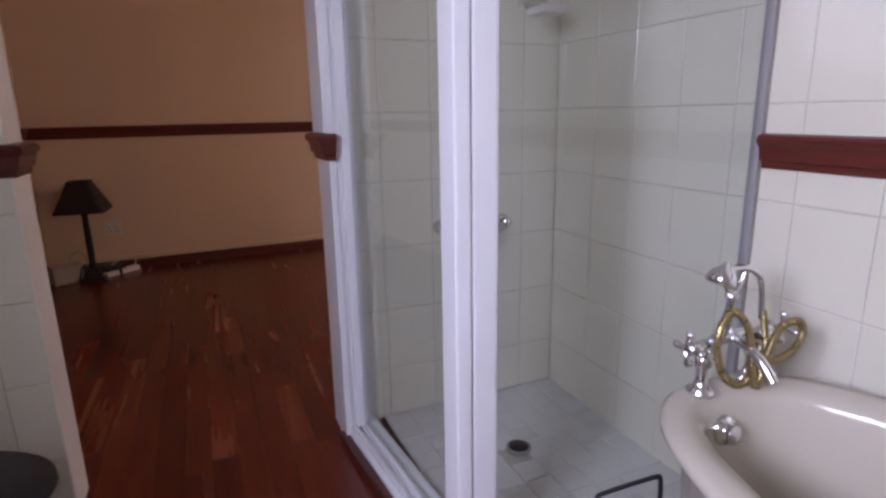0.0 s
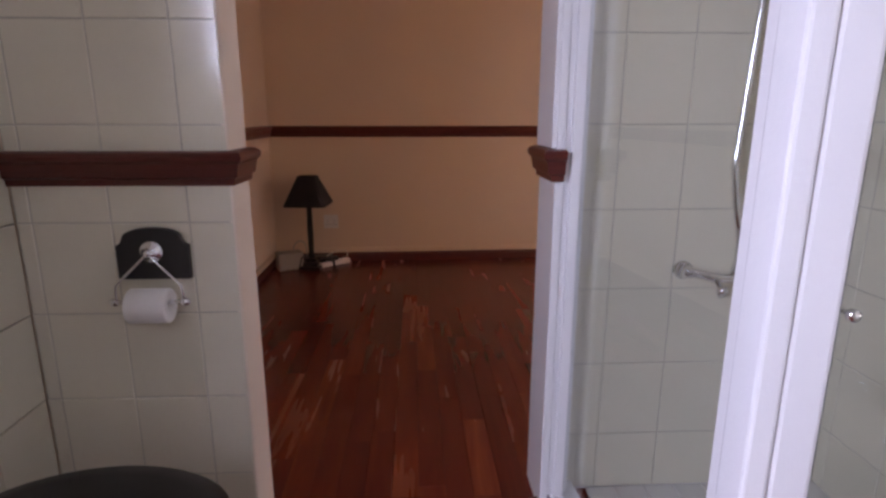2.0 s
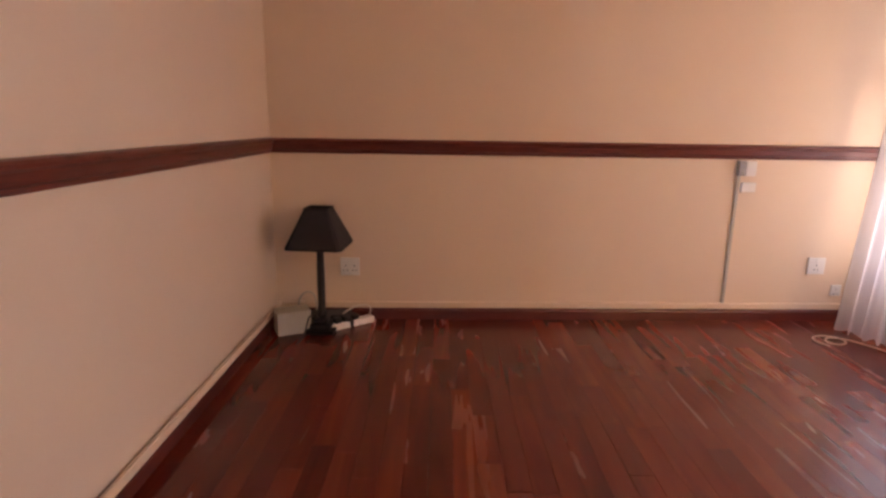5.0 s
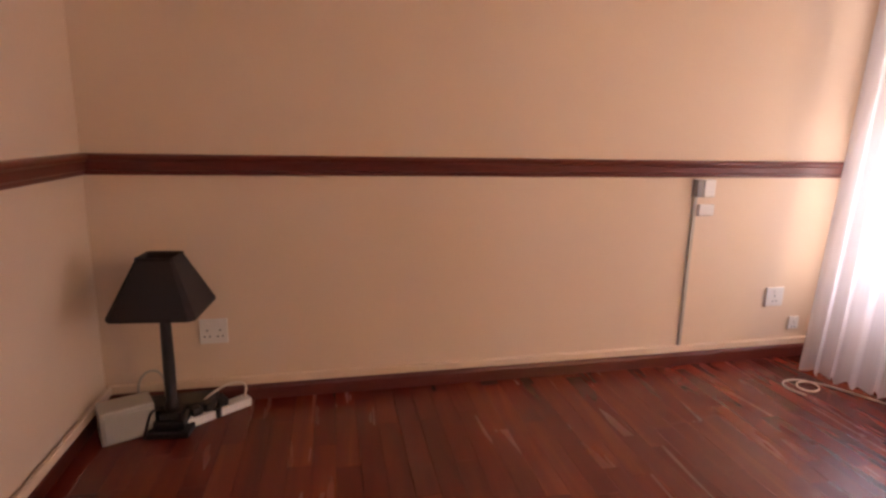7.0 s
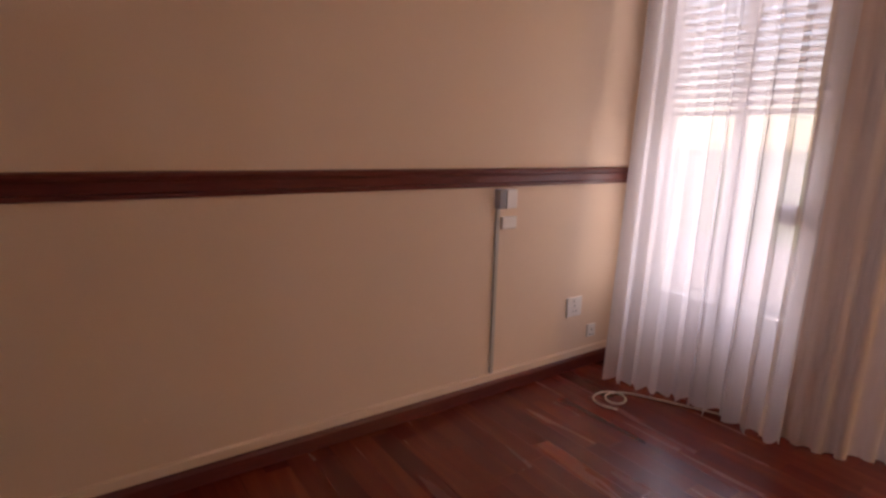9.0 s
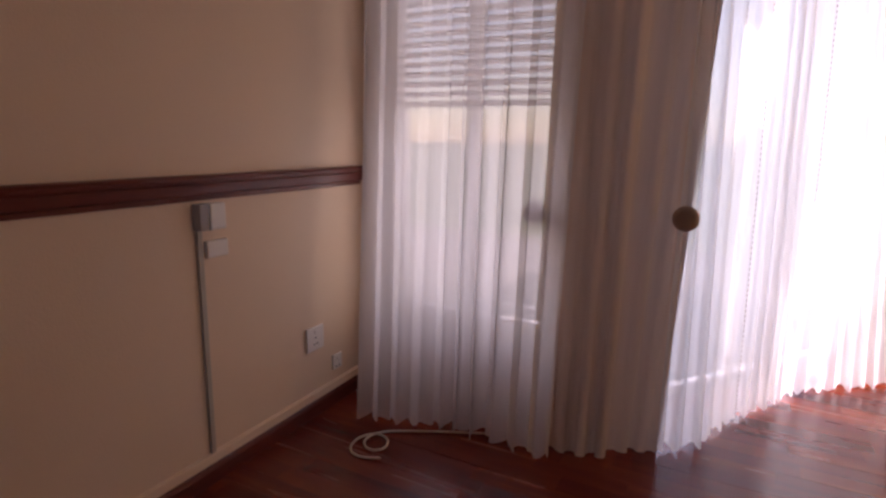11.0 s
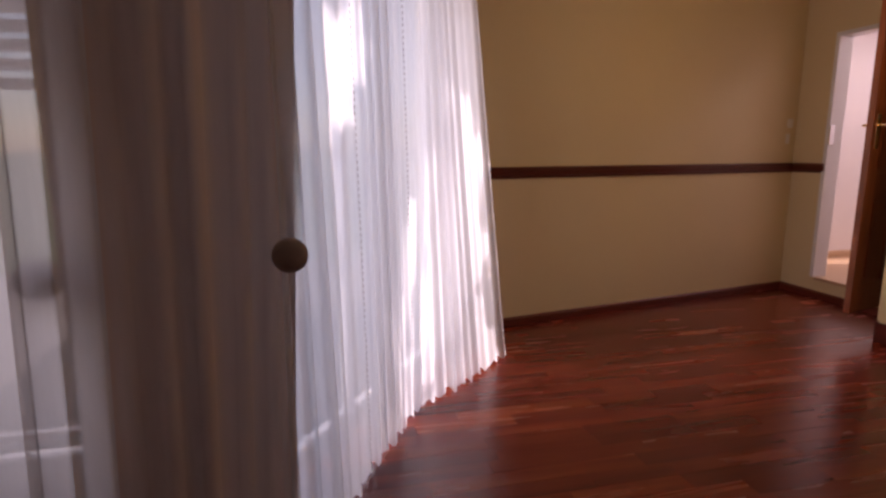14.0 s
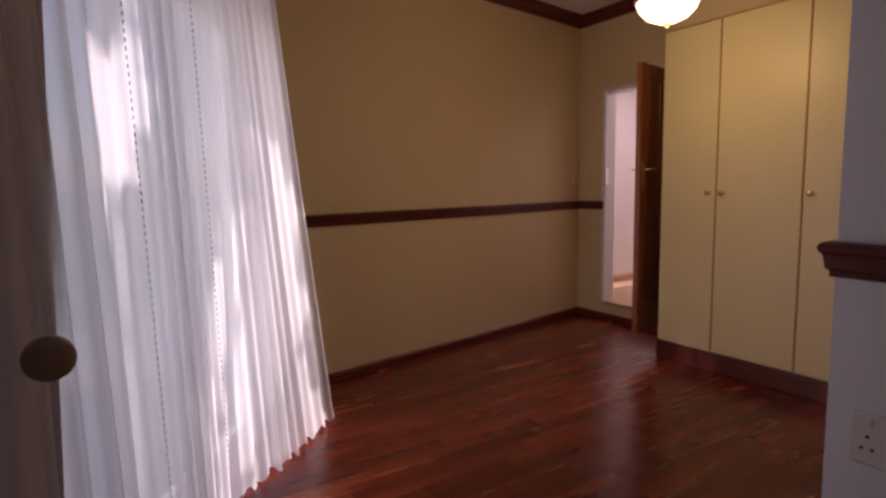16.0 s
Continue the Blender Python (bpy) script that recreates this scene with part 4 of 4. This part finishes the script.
# ---------- tiles and planks ----------
def tile_mesh(name, w, h, t, mat, bev=0.0025):
    bm = bmesh.new()
    add_box(bm, (-w / 2, -t, -h / 2), (w / 2, 0, h / 2))
    top = [e for e in bm.edges if all(v.co.y < -t / 2 for v in e.verts)]
    bmesh.ops.bevel(bm, geom=top, offset=bev, segments=1, affect='EDGES')
    bmesh.ops.recalc_face_normals(bm, faces=bm.faces[:])
    me = bpy.data.meshes.new(name)
    bm.to_mesh(me)
    bm.free()
    me.materials.append(mat)
    return me


TW, TH, GAP = 0.2, 0.25, 0.0022
cache = {}


def tile_wall(parent, origin, turn, s0, s1, z_line, z0, z1, s_line, skip=None):
    """Tiles on a face; origin and turn place its left end, s runs along it. Courses meet at z_line, columns at s_line."""
    if not skip:
        tagged(box("grout", (s0, -0.0092, z0), (s1, 0.0, z1), GROUT, m=Matrix.Translation(origin) @ pose(0, 0, 0, 0, 0, turn)), kind="structure")
    rnd = random.Random(11)
    cols = [s_line + i * TW for i in range(-30, 60)]
    rows = [z_line + i * TH for i in range(-12, 14)]
    for a in cols:
        lo, hi = max(a, s0), min(a + TW, s1)
        if hi - lo < 0.02:
            continue
        for r in rows:
            b, t = max(r, z0), min(r + TH, z1)
            if t - b < 0.02 or (skip and skip((lo + hi) / 2, (b + t) / 2)):
                continue
            key = (round(hi - lo, 3), round(t - b, 3))
            if key not in cache:
                cache[key] = tile_mesh("tile", key[0] - GAP, key[1] - GAP, 0.011, TILE)
            ob = new("tile", cache[key])
            ob.parent = parent
            ob.matrix_world = Matrix.Translation(origin) @ pose(0, 0, 0, 0, 0, turn) @ pose((lo + hi) / 2, -rnd.uniform(0, 0.0008), (b + t) / 2, rnd.uniform(-0.12, 0.12), 0, rnd.uniform(-0.12, 0.12))


D = bpy.data.objects
tile_wall(D["wall_doorway_west"], (0, 0.912, 0), 0, -0.10, 0.454, 0.212, 0.0, 2.5, 0.34)
tile_wall(D["wall_shower"], (0, 1.068, 0), 0, 1.407, 2.29, 0.213, 0.012, 2.5, 1.528)
tile_wall(D["wall_bathroom_east"], (2.302, 0, 0), -90, -1.06, 2.0, 0.218, 0.0, 2.4, -0.01)
tile_wall(D["wall_bathroom_west"], (-0.112, 0, 0), 90, -2.0, 0.90, 0.212, 0.0, 2.4, 0.1, lambda s, z: -1.76 < s < -0.64 and 1.08 < z < 2.12)
fl = tagged(box("shower_floor", (1.50, 0.16, -0.01), (2.29, 1.06, 0.004), GROUT), kind="structure")
fm = tile_mesh("tile", 0.097, 0.097, 0.008, TILE_F)
for i in range(8):
    for j in range(9):
        if abs(1.55 + i * 0.1 - 1.88) < 0.05 and abs(0.21 + j * 0.1 - 0.64) < 0.045:
            continue
        ob = new("tile", fm)
        ob.parent = fl
        ob.matrix_world = pose(1.55 + i * 0.0995, 0.21 + j * 0.1, 0.004, -90)

# floor boards along the room
rnd = random.Random(4)
meshes = {}
rest = bmesh.new()
near = 0
PW = 0.092


def inside(x, y):
    if y < 1.12 and x < 2.3:
        return y > -2.0 and x > -0.12 and not (x > 1.36 and y > 0.1)
    if y < 1.15 and x < 2.93 and x > 1.4:
        return False
    if x > 3.72 and (Vector((x, y, 0)) - WA).dot(WN) > 0.06:
        return False
    return -0.26 < x < 6.55 and -1.70 < y < north(x) and not (x < 2.93 and y < 1.0) and not (x > 3.75 and y > 3.1)


for c in range(75):
    x = -0.26 + PW * (c + 0.5)
    y = -2.0 + rnd.uniform(-0.6, 0)
    while y < north(x):
        l = rnd.choice((0.36, 0.48, 0.6, 0.72, 0.9))
        lo, hi = max(y, -2.0), min(y + l, north(x))
        y += l
        if x > 3.70:
            hi = min(hi, WA.y + (0.08 - (x - PW / 2 - WA.x) * WN.x) / WN.y)
        mid = (lo + hi) / 2
        if hi - lo < 0.05 or not (inside(x, mid) or inside(x, lo + 0.02) or inside(x, hi - 0.02)):
            continue
        dz = rnd.uniform(0, 0.0006)
        ln = hi - lo
        if near < 290 and 0.4 < mid < 4.2 and -0.2 < x < 2.6:
            near += 1
            key = round(ln, 3)
            if key not in meshes:
                bm = bmesh.new()
                add_box(bm, (-PW / 2 + 0.0002, -ln / 2 + 0.0002, -0.012), (PW / 2 - 0.0002, ln / 2 - 0.0002, 0))
                bmesh.ops.bevel(bm, geom=[e for e in bm.edges if all(v.co.z > -0.001 for v in e.verts)], offset=0.0006, segments=1, affect='EDGES')
                bmesh.ops.recalc_face_normals(bm, faces=bm.faces[:])
                me = bpy.data.meshes.new("plank")
                bm.to_mesh(me)
                bm.free()
                me.materials.append(FLOOR)
                meshes[key] = me
            ob = new("plank", meshes[key])
            ob.parent = floor
            ob.location = (x, mid, dz)
        else:
            add_box(rest, (x - PW / 2 + 0.0003, lo + 0.0003, -0.012), (x + PW / 2 - 0.0003, hi - 0.0003, dz))
tagged(finish(rest, "planks", FLOOR, parent=floor), kind="stuff")
